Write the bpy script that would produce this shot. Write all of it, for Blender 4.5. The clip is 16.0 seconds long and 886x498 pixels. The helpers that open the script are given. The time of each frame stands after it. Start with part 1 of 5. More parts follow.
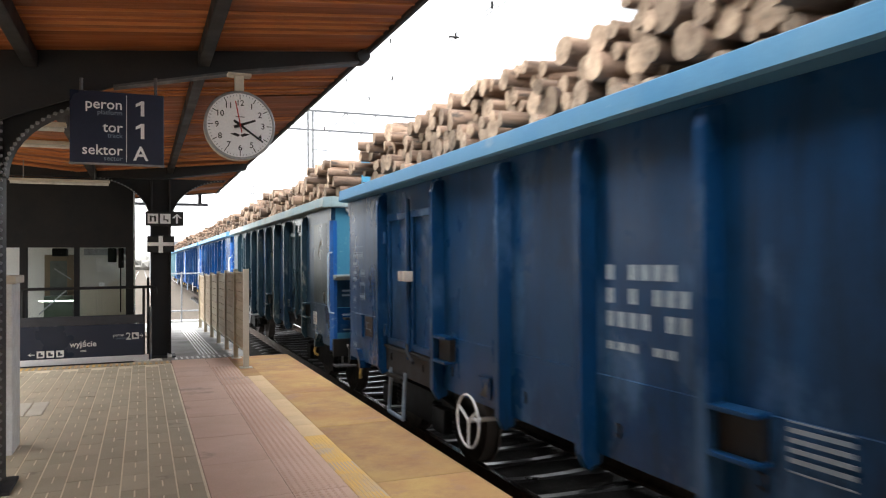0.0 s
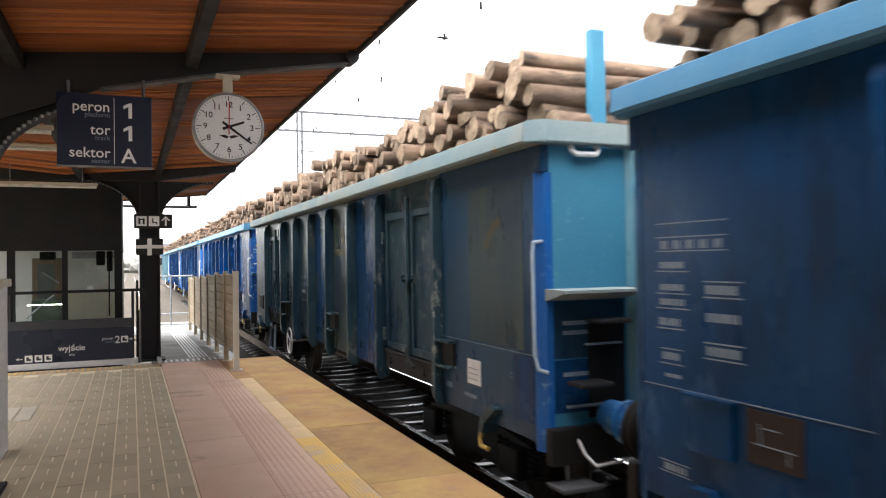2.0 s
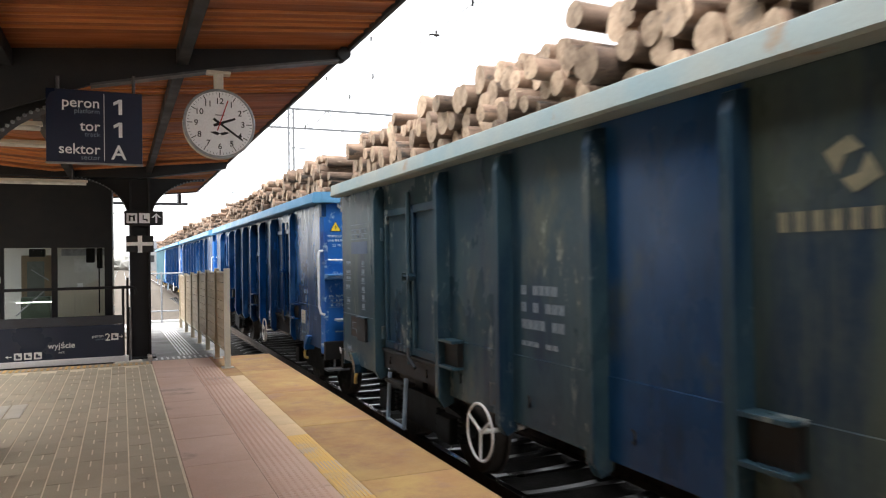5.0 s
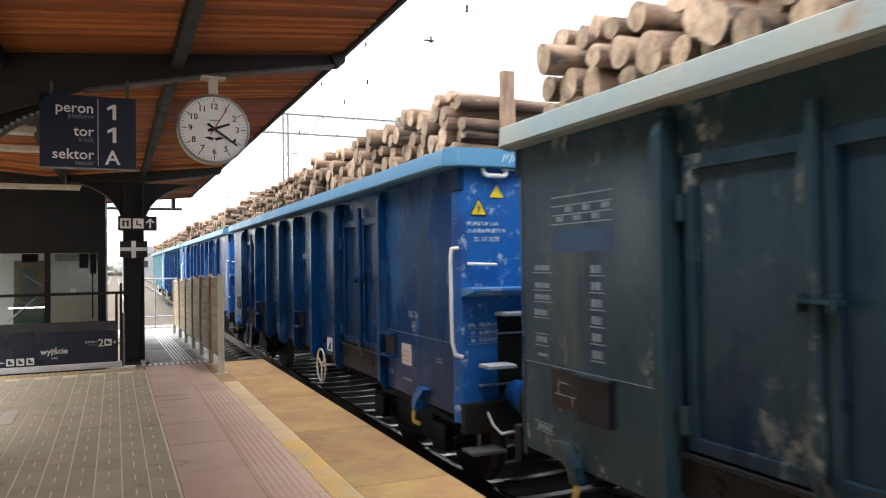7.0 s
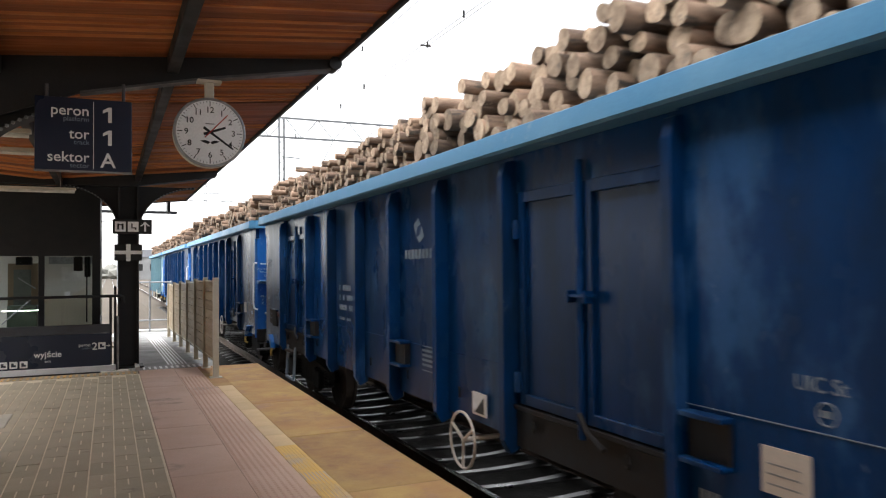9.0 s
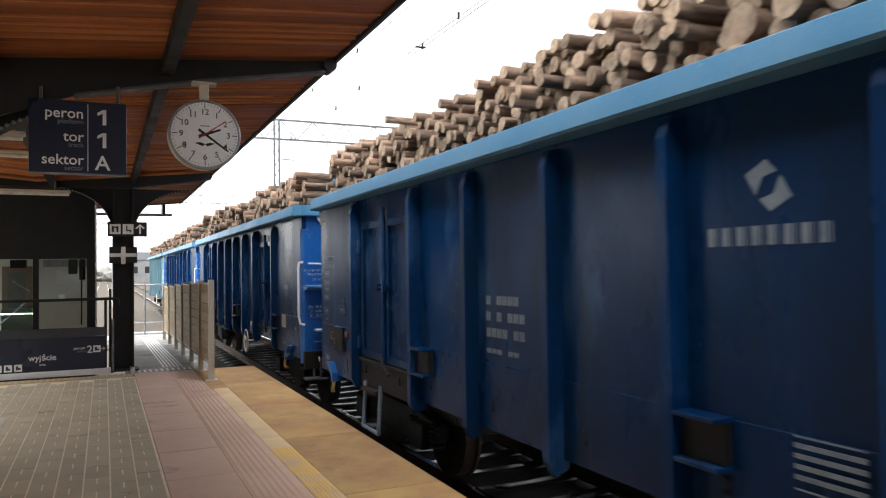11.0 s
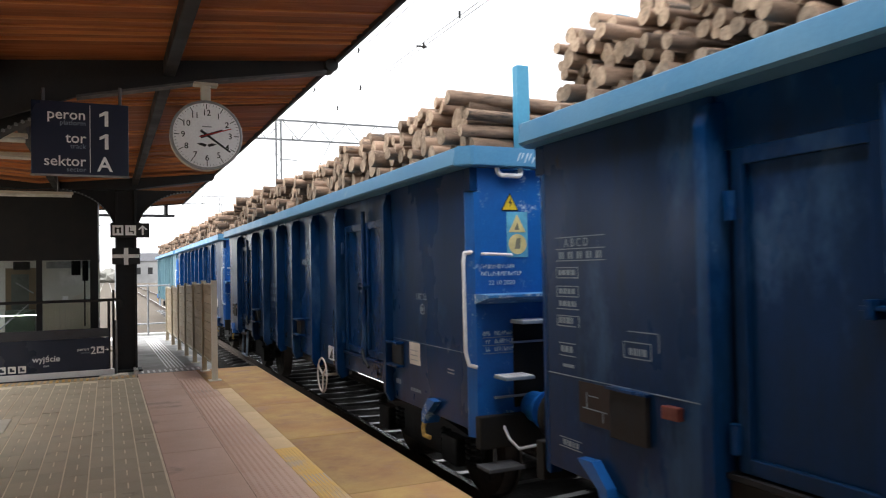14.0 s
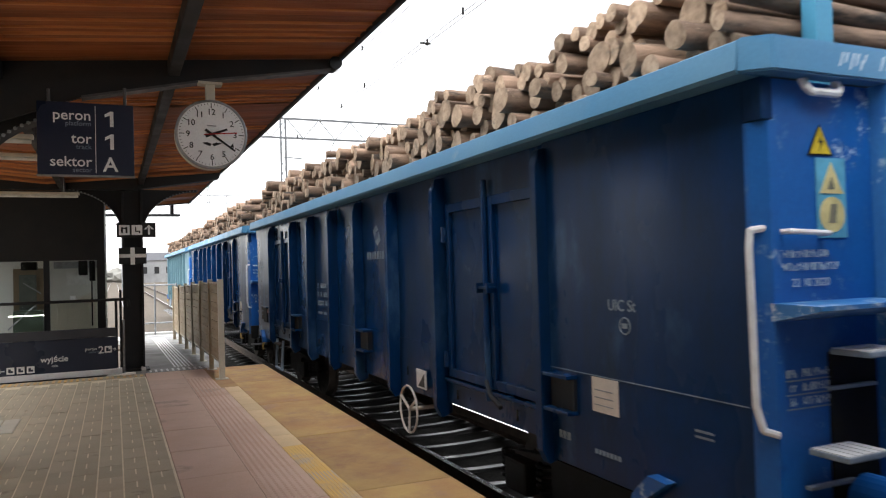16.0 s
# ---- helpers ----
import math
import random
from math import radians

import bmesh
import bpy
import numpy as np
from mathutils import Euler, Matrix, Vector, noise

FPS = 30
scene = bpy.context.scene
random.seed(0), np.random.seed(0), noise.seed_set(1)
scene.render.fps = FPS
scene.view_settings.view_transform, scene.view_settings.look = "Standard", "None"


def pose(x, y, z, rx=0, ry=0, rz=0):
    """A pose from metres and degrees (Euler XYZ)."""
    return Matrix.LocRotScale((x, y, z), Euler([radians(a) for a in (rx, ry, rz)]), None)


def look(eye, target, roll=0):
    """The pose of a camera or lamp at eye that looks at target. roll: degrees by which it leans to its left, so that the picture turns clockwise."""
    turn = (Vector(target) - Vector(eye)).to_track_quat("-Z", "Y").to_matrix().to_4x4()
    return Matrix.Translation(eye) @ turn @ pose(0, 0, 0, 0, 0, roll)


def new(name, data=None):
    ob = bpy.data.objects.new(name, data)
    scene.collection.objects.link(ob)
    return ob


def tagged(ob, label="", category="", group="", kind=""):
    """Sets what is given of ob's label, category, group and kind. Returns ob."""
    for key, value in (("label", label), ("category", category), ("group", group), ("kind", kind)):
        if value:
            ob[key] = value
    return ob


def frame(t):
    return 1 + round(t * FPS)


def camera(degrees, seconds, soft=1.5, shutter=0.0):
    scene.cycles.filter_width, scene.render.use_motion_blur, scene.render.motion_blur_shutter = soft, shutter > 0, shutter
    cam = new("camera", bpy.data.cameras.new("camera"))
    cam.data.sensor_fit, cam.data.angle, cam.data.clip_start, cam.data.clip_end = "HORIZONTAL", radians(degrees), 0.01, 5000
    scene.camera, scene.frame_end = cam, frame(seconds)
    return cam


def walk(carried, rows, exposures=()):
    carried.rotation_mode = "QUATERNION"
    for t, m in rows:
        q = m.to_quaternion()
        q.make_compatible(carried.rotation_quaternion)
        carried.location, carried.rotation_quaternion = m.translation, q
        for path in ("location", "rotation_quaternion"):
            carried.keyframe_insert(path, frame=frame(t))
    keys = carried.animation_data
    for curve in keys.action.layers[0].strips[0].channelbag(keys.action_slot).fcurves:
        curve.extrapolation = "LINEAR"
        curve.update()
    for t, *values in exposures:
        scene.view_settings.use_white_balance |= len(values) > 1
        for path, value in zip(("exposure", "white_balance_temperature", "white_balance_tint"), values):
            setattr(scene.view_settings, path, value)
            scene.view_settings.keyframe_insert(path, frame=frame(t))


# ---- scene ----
# world: x across the platform towards the track, y along the track, z up from the platform's surface
EYE = (0.0, 0.0, 1.66)
AIM = [
    (0, 22.11, 0.85, 0.41),
    (0.5, 22.26, 1.03, 0.52),
    (1, 22.46, 1.09, 0.63),
    (1.5, 22.63, 1.05, 0.83),
    (2, 22.86, 0.89, 0.83),
    (2.5, 23.08, 0.73, 0.84),
    (3, 23.26, 0.56, 0.89),
    (3.5, 23.27, 0.51, 0.90),
    (4, 23.38, 0.53, 0.85),
    (6.5, 23.68, 0.97, 0.88),
    (7, 23.92, 1.08, 0.81),
    (7.5, 24.08, 1.22, 0.72),
    (8, 24.15, 1.32, 0.61),
    (8.5, 24.22, 1.40, 0.54),
    (9, 24.27, 1.44, 0.55),
    (11.5, 24.63, 1.57, 0.78),
    (12, 24.51, 1.58, 0.79),
    (12.5, 24.38, 1.58, 0.87),
    (13, 24.35, 1.60, 1.00),
    (13.5, 24.41, 1.53, 1.01),
    (14, 24.42, 1.49, 1.10),
    (14.5, 24.39, 1.43, 1.24),
    (15, 24.27, 1.31, 1.38),
    (15.5, 24.15, 1.27, 1.56),
    (16, 23.99, 1.26, 1.60),
]
TRAVEL = [ -0.00, 1.79, 3.50, 5.10, 6.61, 8.04, 9.41, 10.76, 12.07, 13.35, 14.60, 15.82, 17.04, 18.25, 19.47, 20.68, 21.85, 22.98, 24.12, 25.24, 26.30, 27.32, 28.31, 29.31, 30.30, 31.27, 32.19, 33.06, 33.89, 34.68, 35.44, 36.16, 36.81 ]


def aim(yaw, pitch, roll):
    """The camera's pose: degrees to the right of the track's line, up, and of lean to its right."""
    a, b = radians(yaw), radians(pitch)
    way = Vector((math.sin(a) * math.cos(b), math.cos(a) * math.cos(b), math.sin(b)))
    return look(EYE, Vector(EYE) + way, -roll)


cam = camera(61.8, 16.0, soft=1.15, shutter=0.5)
walk(cam, [(t, aim(y, p, r)) for t, y, p, r in AIM], exposures=[(0, 2.24), (7, 2.22), (7.6, 2.14), (8.2, 1.88), (9, 1.86), (12.5, 1.83), (14.5, 1.79), (16, 1.78)])

# ---- world and light ----
world = bpy.data.worlds.new("overcast_sky")
scene.world = world
world.use_nodes = True
wn, wl = world.node_tree.nodes, world.node_tree.links
sky = wn.new("ShaderNodeTexSky")
sky.sky_type, sky.sun_disc = "NISHITA", False
sky.sun_elevation, sky.sun_rotation = radians(60), radians(246)
sky.dust_density, sky.air_density = 1.0, 1.0
grey = wn.new("ShaderNodeHueSaturation")
grey.inputs["Saturation"].default_value = 0.12
wl.new(sky.outputs[0], grey.inputs["Color"])
wl.new(grey.outputs[0], wn["Background"].inputs["Color"])
wn["Background"].inputs["Strength"].default_value = 0.15
sun_data = bpy.data.lights.new("sun", "SUN")
sun_data.energy, sun_data.angle, sun_data.color = 1.9, radians(85), (0.97, 0.98, 1.0)
sun = new("sun", sun_data)
sun.matrix_world = look((-11, -5, 26), (0, 0, 0))

# ---- materials ----


def rgb(h):
    """Linear colour from three values 0 to 1."""
    return (*h, 1.0)


def mat(name, col, rough=0.7, metal=0.0, second=None, scale=6.0, mix=0.5, bump=0.1, fine=60.0, stain=None, stain_scale=1.5, stain_at=0.58, spread=0.0, stretch=(1, 1, 1), island=False, chips=None, chips_at=0.62, sheen=0.35, grime=None, rust=None):
    """A surface with grain and blotches: two colours mixed by broad noise, fine grain, stains with a shape of their own, relief."""
    m = bpy.data.materials.new(name)
    m.use_nodes = True
    n, l = m.node_tree.nodes, m.node_tree.links
    bsdf = n["Principled BSDF"]
    bsdf.inputs["Roughness"].default_value, bsdf.inputs["Metallic"].default_value = rough, metal
    bsdf.inputs["Specular IOR Level"].default_value = sheen
    co = n.new("ShaderNodeTexCoord")
    mp = n.new("ShaderNodeMapping")
    mp.inputs["Scale"].default_value = stretch
    l.new(co.outputs["Object"], mp.inputs["Vector"])
    info = n.new("ShaderNodeNewGeometry" if island else "ShaderNodeObjectInfo")
    chance = info.outputs["Random Per Island" if island else "Random"]
    shift = n.new("ShaderNodeVectorMath")
    shift.operation = "ADD"
    push = n.new("ShaderNodeMath")
    push.operation, push.inputs[1].default_value = "MULTIPLY", 37.0
    l.new(chance, push.inputs[0])
    l.new(mp.outputs[0], shift.inputs[0])
    l.new(push.outputs[0], shift.inputs[1])

    def tex(s, d=5.0, r=0.6):
        t = n.new("ShaderNodeTexNoise")
        t.inputs["Scale"].default_value, t.inputs["Detail"].default_value, t.inputs["Roughness"].default_value = s, d, r
        l.new(shift.outputs[0], t.inputs["Vector"])
        return t.outputs["Fac"]

    def ramp(src, a, b):
        r = n.new("ShaderNodeMapRange")
        r.inputs["From Min"].default_value, r.inputs["From Max"].default_value = a, b
        l.new(src, r.inputs["Value"])
        return r.outputs[0]

    def blend(f, a, b, kind="MIX"):
        x = n.new("ShaderNodeMix")
        x.data_type, x.blend_type = "RGBA", kind
        for sock, v in ((x.inputs["Factor"], f), (x.inputs["A"], a), (x.inputs["B"], b)):
            if isinstance(v, (tuple, float)):
                sock.default_value = v
            else:
                l.new(v, sock)
        return x.outputs["Result"]

    c2 = second or tuple(v * 0.6 for v in col)
    broad = ramp(tex(scale), 0.5 - mix * 0.4, 0.5 + mix * 0.4)
    out = blend(broad, rgb(col), rgb(c2))
    if stain:
        out = blend(ramp(tex(stain_scale, 8.0, 0.65), stain_at, stain_at + 0.08), out, rgb(stain))
    if chips:
        gate = ramp(tex(1.3, 5.0), 0.52, 0.60)
        spots = ramp(tex(8.0, 9.0, 0.78), chips_at - 0.03, chips_at + 0.03)
        both = n.new("ShaderNodeMath")
        both.operation = "MULTIPLY"
        l.new(gate, both.inputs[0])
        l.new(spots, both.inputs[1])
        out = blend(both.outputs[0], out, rgb(chips))
    if grime:
        run = n.new("ShaderNodeMapping")
        run.inputs["Scale"].default_value = (1, 1, 0.16)
        l.new(shift.outputs[0], run.inputs["Vector"])
        streak = n.new("ShaderNodeTexNoise")
        streak.inputs["Scale"].default_value, streak.inputs["Detail"].default_value, streak.inputs["Roughness"].default_value = 4.5, 8.0, 0.7
        l.new(run.outputs[0], streak.inputs["Vector"])
        cloud = ramp(tex(0.9, 9.0, 0.72), 0.40, 0.60)
        soft = n.new("ShaderNodeMath")
        soft.operation = "MULTIPLY"
        l.new(ramp(streak.outputs["Fac"], 0.34, 0.62), soft.inputs[0])
        l.new(cloud, soft.inputs[1])
        out = blend(soft.outputs[0], out, rgb(grime))
    if rust:
        out = blend(ramp(tex(5.0, 10.0, 0.8), 0.655, 0.70), out, rgb(rust))
    grain = tex(fine, 3.0, 0.7)
    g = n.new("ShaderNodeMapRange")
    g.inputs["To Min"].default_value, g.inputs["To Max"].default_value = 0.82, 1.18
    l.new(grain, g.inputs["Value"])
    hs = n.new("ShaderNodeHueSaturation")
    l.new(out, hs.inputs["Color"])
    if spread:
        v = n.new("ShaderNodeMapRange")
        v.inputs["To Min"].default_value, v.inputs["To Max"].default_value = 1 - spread, 1 + spread
        l.new(chance, v.inputs["Value"])
        mu = n.new("ShaderNodeMath")
        mu.operation = "MULTIPLY"
        l.new(g.outputs[0], mu.inputs[0])
        l.new(v.outputs[0], mu.inputs[1])
        l.new(mu.outputs[0], hs.inputs["Value"])
    else:
        l.new(g.outputs[0], hs.inputs["Value"])
    l.new(hs.outputs[0], bsdf.inputs["Base Color"])
    rr = n.new("ShaderNodeMapRange")
    rr.inputs["To Min"].default_value, rr.inputs["To Max"].default_value = max(rough - 0.12, 0.03), min(rough + 0.12, 1)
    l.new(broad, rr.inputs["Value"])
    l.new(rr.outputs[0], bsdf.inputs["Roughness"])
    if bump:
        b = n.new("ShaderNodeBump")
        b.inputs["Strength"].default_value, b.inputs["Distance"].default_value = bump, 0.01
        l.new(grain, b.inputs["Height"])
        l.new(b.outputs[0], bsdf.inputs["Normal"])
    return m


def glow(name, col, strength):
    m = mat(name, col, 0.4, bump=0)
    b = m.node_tree.nodes["Principled BSDF"]
    b.inputs["Emission Color"].default_value, b.inputs["Emission Strength"].default_value = rgb(col), strength
    return m


def clear(name, tint=(0.9, 0.95, 0.95)):
    m = bpy.data.materials.new(name)
    m.use_nodes = True
    b = m.node_tree.nodes["Principled BSDF"]
    b.inputs["Base Color"].default_value, b.inputs["Roughness"].default_value = rgb(tint), 0.03
    b.inputs["Transmission Weight"].default_value, b.inputs["IOR"].default_value = 1.0, 1.05
    return m


M = {
    # oily ballast, its colour darkened further for the shade under the train
    "shaded_ballast": mat("oily_shade_black_ballast", (0.020, 0.018, 0.016), 0.95, second=(0.011, 0.010, 0.009), scale=3, fine=22, bump=1.0, sheen=0.1),
    "earth": mat("dry_ground", (0.065, 0.052, 0.038), 0.95, second=(0.11, 0.088, 0.066), scale=0.8, fine=8, bump=0.5),
    # sleeper colour also holds the shade below the wagons
    "sleeper": mat("oily_shade_dark_sleeper", (0.030, 0.028, 0.026), 0.34, second=(0.009, 0.008, 0.008), scale=3, mix=0.6, spread=0.5, sheen=0.6),
    "rail": mat("rusty_rail", (0.07, 0.045, 0.03), 0.8, second=(0.04, 0.03, 0.025), scale=8),
    "railtop": mat("polished_rail_head", (0.85, 0.85, 0.85), 0.13, 1.0, second=(0.8, 0.8, 0.8), scale=30, bump=0.0),
    "paver": mat("grey_concrete_paver", (0.50, 0.43, 0.31), 0.85, second=(0.42, 0.355, 0.25), scale=1.2, fine=90, bump=0.3, spread=0.06, stain=(0.20, 0.165, 0.13), stain_scale=1.1, stain_at=0.62),
    "sand": mat("pale_joint_sand", (0.85, 0.76, 0.58), 0.95, second=(0.70, 0.61, 0.46), scale=6, bump=0.1),
    "tactile": mat("worn_red_tactile_bump", (0.57, 0.36, 0.27), 0.75, second=(0.62, 0.43, 0.33), scale=3, fine=90, bump=0.1),
    "pink": mat("pink_concrete_slab", (0.66, 0.465, 0.37), 0.8, second=(0.60, 0.41, 0.31), scale=1.5, fine=120, bump=0.15, spread=0.05, stain=(0.44, 0.31, 0.24), stain_scale=1.2, stain_at=0.60),
    "ochre": mat("ochre_stained_concrete_slab", (0.52, 0.345, 0.125), 0.8, second=(0.43, 0.235, 0.115), scale=1.7, mix=0.4, fine=110, bump=0.2, spread=0.08, stain=(0.40, 0.235, 0.15), stain_scale=1.6, stain_at=0.56, chips=(0.20, 0.12, 0.07), chips_at=0.70, grime=(0.36, 0.20, 0.11)),
    "yellow": mat("worn_yellow_strip", (0.80, 0.51, 0.13), 0.7, second=(0.62, 0.41, 0.18), scale=1.5, fine=80, stain=(0.56, 0.42, 0.28), stain_scale=0.8, stain_at=0.5, spread=0.06),
    "paleyellow_strip": mat("faded_pale_strip", (0.75, 0.55, 0.33), 0.75, second=(0.62, 0.45, 0.26), scale=1.5, fine=80, spread=0.06),
    "bed": mat("brown_slab_joint", (0.40, 0.27, 0.20), 0.95, scale=5),
    "kerb": mat("dark_platform_edge", (0.045, 0.04, 0.038), 0.9, scale=3),
    "concrete": mat("grey_concrete", (0.40, 0.395, 0.38), 0.9, scale=2, spread=0.05),
    "white_stone": mat("white_plinth", (0.62, 0.61, 0.58), 0.8, scale=2),
    "steel_dark": mat("dark_painted_steel", (0.018, 0.019, 0.022), 0.55, second=(0.028, 0.028, 0.029), scale=3, bump=0.05, sheen=0.2),
    # lighter grey steel; on the beam flanges it stands for light
    "steel_lighter": mat("lighter_grey_steel", (0.10, 0.10, 0.105), 0.5, second=(0.06, 0.06, 0.065), scale=8, bump=0.05),
    "plaster": mat("grey_plaster", (0.20, 0.19, 0.17), 0.9, scale=0.8),
    "steel_mid": mat("grey_galvanised_steel", (0.34, 0.35, 0.36), 0.45, 0.6, scale=10, bump=0.05),
    "wood": mat("varnished_ceiling_board", (0.36, 0.112, 0.034), 0.55, second=(0.24, 0.068, 0.022), scale=2.5, fine=50, bump=0.1, spread=0.24, stretch=(0.25, 6, 6), island=True),
    # lighter wood that paints light on the edges of the ceiling boards
    "lit_wood": mat("lit_board_edge", (0.62, 0.27, 0.11), 0.6, second=(0.45, 0.17, 0.06), scale=3, fine=50, bump=0.1, stretch=(0.25, 6, 6)),
    "roofing": mat("roof_sheet", (0.10, 0.10, 0.11), 0.8),
    "signblue": mat("dark_navy_sign_panel", (0.008, 0.015, 0.036), 0.35, second=(0.016, 0.022, 0.05), scale=1, bump=0.0),
    "white": mat("white_lettering", (0.88, 0.88, 0.88), 0.5, second=(0.76, 0.76, 0.76), scale=3, bump=0),
    "clockface": mat("white_clock_face", (0.84, 0.85, 0.86), 0.4, second=(0.74, 0.75, 0.76), scale=2, bump=0),
    "black": mat("black_paint", (0.012, 0.012, 0.013), 0.5, bump=0),
    "red": mat("red_second_hand", (0.5, 0.02, 0.02), 0.5, bump=0),
    "cream": mat("cream_painted_metal", (0.56, 0.52, 0.43), 0.5, second=(0.5, 0.46, 0.38), scale=3),
    "tan": mat("tan_composite_board", (0.33, 0.25, 0.16), 0.75, second=(0.25, 0.185, 0.115), scale=4, spread=0.10, stretch=(1, 0.3, 4)),
    "tanpost": mat("beige_painted_post", (0.42, 0.36, 0.26), 0.6, second=(0.36, 0.30, 0.21), scale=4),
    "tube": mat("white_lamp_tube", (0.75, 0.74, 0.70), 0.3, bump=0),
    "glass": clear("window_glass"),
    "inside": mat("grey_inner_wall", (0.62, 0.61, 0.55), 0.8, second=(0.50, 0.50, 0.46), scale=1.2),
    "ribbed": mat("cream_ribbed_panel", (0.78, 0.74, 0.60), 0.7, second=(0.68, 0.64, 0.52), scale=2),
    "bark": mat("patchy_pine_bark", (0.26, 0.17, 0.115), 0.9, second=(0.10, 0.066, 0.048), scale=4, mix=0.35, fine=45, bump=0.9, spread=0.45, stain=(0.05, 0.04, 0.032), stain_scale=3, stain_at=0.56, chips=(0.38, 0.28, 0.19), chips_at=0.62, stretch=(1.6, 0.35, 0.35)),
    "cut": mat("sawn_log_end", (0.37, 0.27, 0.185), 0.85, second=(0.18, 0.125, 0.085), scale=2.4, mix=0.4, fine=30, bump=0.3, spread=0.42, stain=(0.15, 0.115, 0.085), stain_scale=1.8, stain_at=0.58),
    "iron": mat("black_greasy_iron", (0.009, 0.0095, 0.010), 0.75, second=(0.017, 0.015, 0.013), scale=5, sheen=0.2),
    "wheel": mat("brown_rusty_wheel", (0.05, 0.035, 0.028), 0.8, second=(0.03, 0.025, 0.02), scale=6),
    "whitepaint": mat("chipped_white_paint", (0.72, 0.73, 0.74), 0.5, second=(0.6, 0.6, 0.6), scale=12),
    "yellowpaint": mat("yellow_warning_sign", (0.75, 0.56, 0.03), 0.5, bump=0),
    "yellowiron": mat("chipped_yellow_iron", (0.55, 0.36, 0.08), 0.7, second=(0.25, 0.16, 0.06), scale=20),
    "cyanpatch": mat("pale_blue_sticker", (0.12, 0.42, 0.60), 0.5, bump=0),
    "paleyellow": mat("pale_yellow_sticker", (0.72, 0.62, 0.28), 0.5, bump=0),
    "paper": mat("pale_paper_label", (0.62, 0.56, 0.50), 0.7, second=(0.55, 0.5, 0.45), scale=8, bump=0),
    "faded": mat("faded_white_stencil", (0.28, 0.33, 0.38), 0.7, second=(0.14, 0.19, 0.25), scale=14, mix=0.8, bump=0, sheen=0.15),
    "stencil": mat("white_stencil_paint", (0.46, 0.55, 0.62), 0.6, second=(0.28, 0.38, 0.48), scale=18, bump=0, sheen=0.2),
    "mast": mat("weathered_grey_mast_paint", (0.13, 0.135, 0.14), 0.7, second=(0.09, 0.095, 0.10), scale=3),
    # dark blue-brown steel; the boxes between wagon shelves use it as shade
    "bluebrown": mat("dark_blue_brown_steel", (0.010, 0.017, 0.026), 0.7, second=(0.024, 0.018, 0.014), scale=4, mix=0.7, sheen=0.2),
    "brownplate": mat("rusty_brown_plate", (0.022, 0.016, 0.015), 0.8, second=(0.034, 0.022, 0.018), scale=10),
    "redlamp": mat("faded_red_lamp", (0.22, 0.035, 0.03), 0.6, scale=20, bump=0),
    "rusty": mat("brown_rust_smear", (0.11, 0.08, 0.045), 0.8, second=(0.075, 0.075, 0.05), scale=8),
    "olive": mat("faded_yellowish_stencil", (0.24, 0.22, 0.15), 0.7, second=(0.16, 0.16, 0.12), scale=20, bump=0, sheen=0.1),
    # foliage colour greyed to carry the haze of distance
    "leaf": mat("hazy_foliage", (0.16, 0.16, 0.14), 0.9, second=(0.20, 0.19, 0.17), scale=1),
    "haze": mat("far_pale_wall", (0.30, 0.30, 0.30), 0.9, scale=0.2),
}

# ---- building tools ----


def bx(bm, a, b, bev=0.0):
    """A box from corner a to corner b, with rounded edges."""
    lo, hi = [min(p, q) for p, q in zip(a, b)], [max(p, q) for p, q in zip(a, b)]
    m = Matrix.LocRotScale([(p + q) / 2 for p, q in zip(lo, hi)], None, [q - p for p, q in zip(lo, hi)])
    vs = bmesh.ops.create_cube(bm, size=1.0, matrix=m)["verts"]
    if bev:
        es = list({e for v in vs for e in v.link_edges})
        bmesh.ops.bevel(bm, geom=es, offset=bev, segments=2, affect="EDGES", profile=0.6)
    return bm


def box(a, b, bev=0.0):
    return bx(bmesh.new(), a, b, bev)


def rod(bm, p, q, r, r2=None, n=12):
    """A round bar from p to q."""
    p, q = Vector(p), Vector(q)
    d = q - p
    m = Matrix.Translation((p + q) / 2) @ d.to_track_quat("Z", "Y").to_matrix().to_4x4()
    bmesh.ops.create_cone(bm, cap_ends=True, segments=n, radius1=r, radius2=r if r2 is None else r2, depth=d.length, matrix=m)
    return bm


def pipe(pts, r, n=8, bm=None):
    """A bent round bar along points, with ball joints."""
    bm = bm or bmesh.new()
    for p, q in zip(pts, pts[1:]):
        rod(bm, p, q, r, n=n)
    for p in pts[1:-1]:
        bmesh.ops.create_icosphere(bm, subdivisions=1, radius=r * 1.02, matrix=Matrix.Translation(p))
    return bm


def prism(poly, axis, lo, hi, bm=None):
    """A polygon of (u, v) drawn along an axis from lo to hi; u, v are the other two axes in order."""
    bm = bm or bmesh.new()

    def at(u, v, w):
        c = [u, v]
        c.insert(axis, w)
        return c

    a = [bm.verts.new(at(u, v, lo)) for u, v in poly]
    b = [bm.verts.new(at(u, v, hi)) for u, v in poly]
    n = len(poly)
    fs = [bm.faces.new(a), bm.faces.new(b[::-1])] + [bm.faces.new((a[i], b[i], b[(i + 1) % n], a[(i + 1) % n])) for i in range(n)]
    bmesh.ops.recalc_face_normals(bm, faces=fs)
    return bm


def ring(bm, centre, r, thick, axis, n=28):
    """A hoop of round section."""
    pts = []
    for i in range(n + 1):
        a = 2 * math.pi * i / n
        c = [r * math.cos(a), r * math.sin(a)]
        c.insert(axis, 0)
        pts.append(Vector(centre) + Vector(c))
    for p, q in zip(pts, pts[1:]):
        rod(bm, p, q, thick, n=6)
    return bm


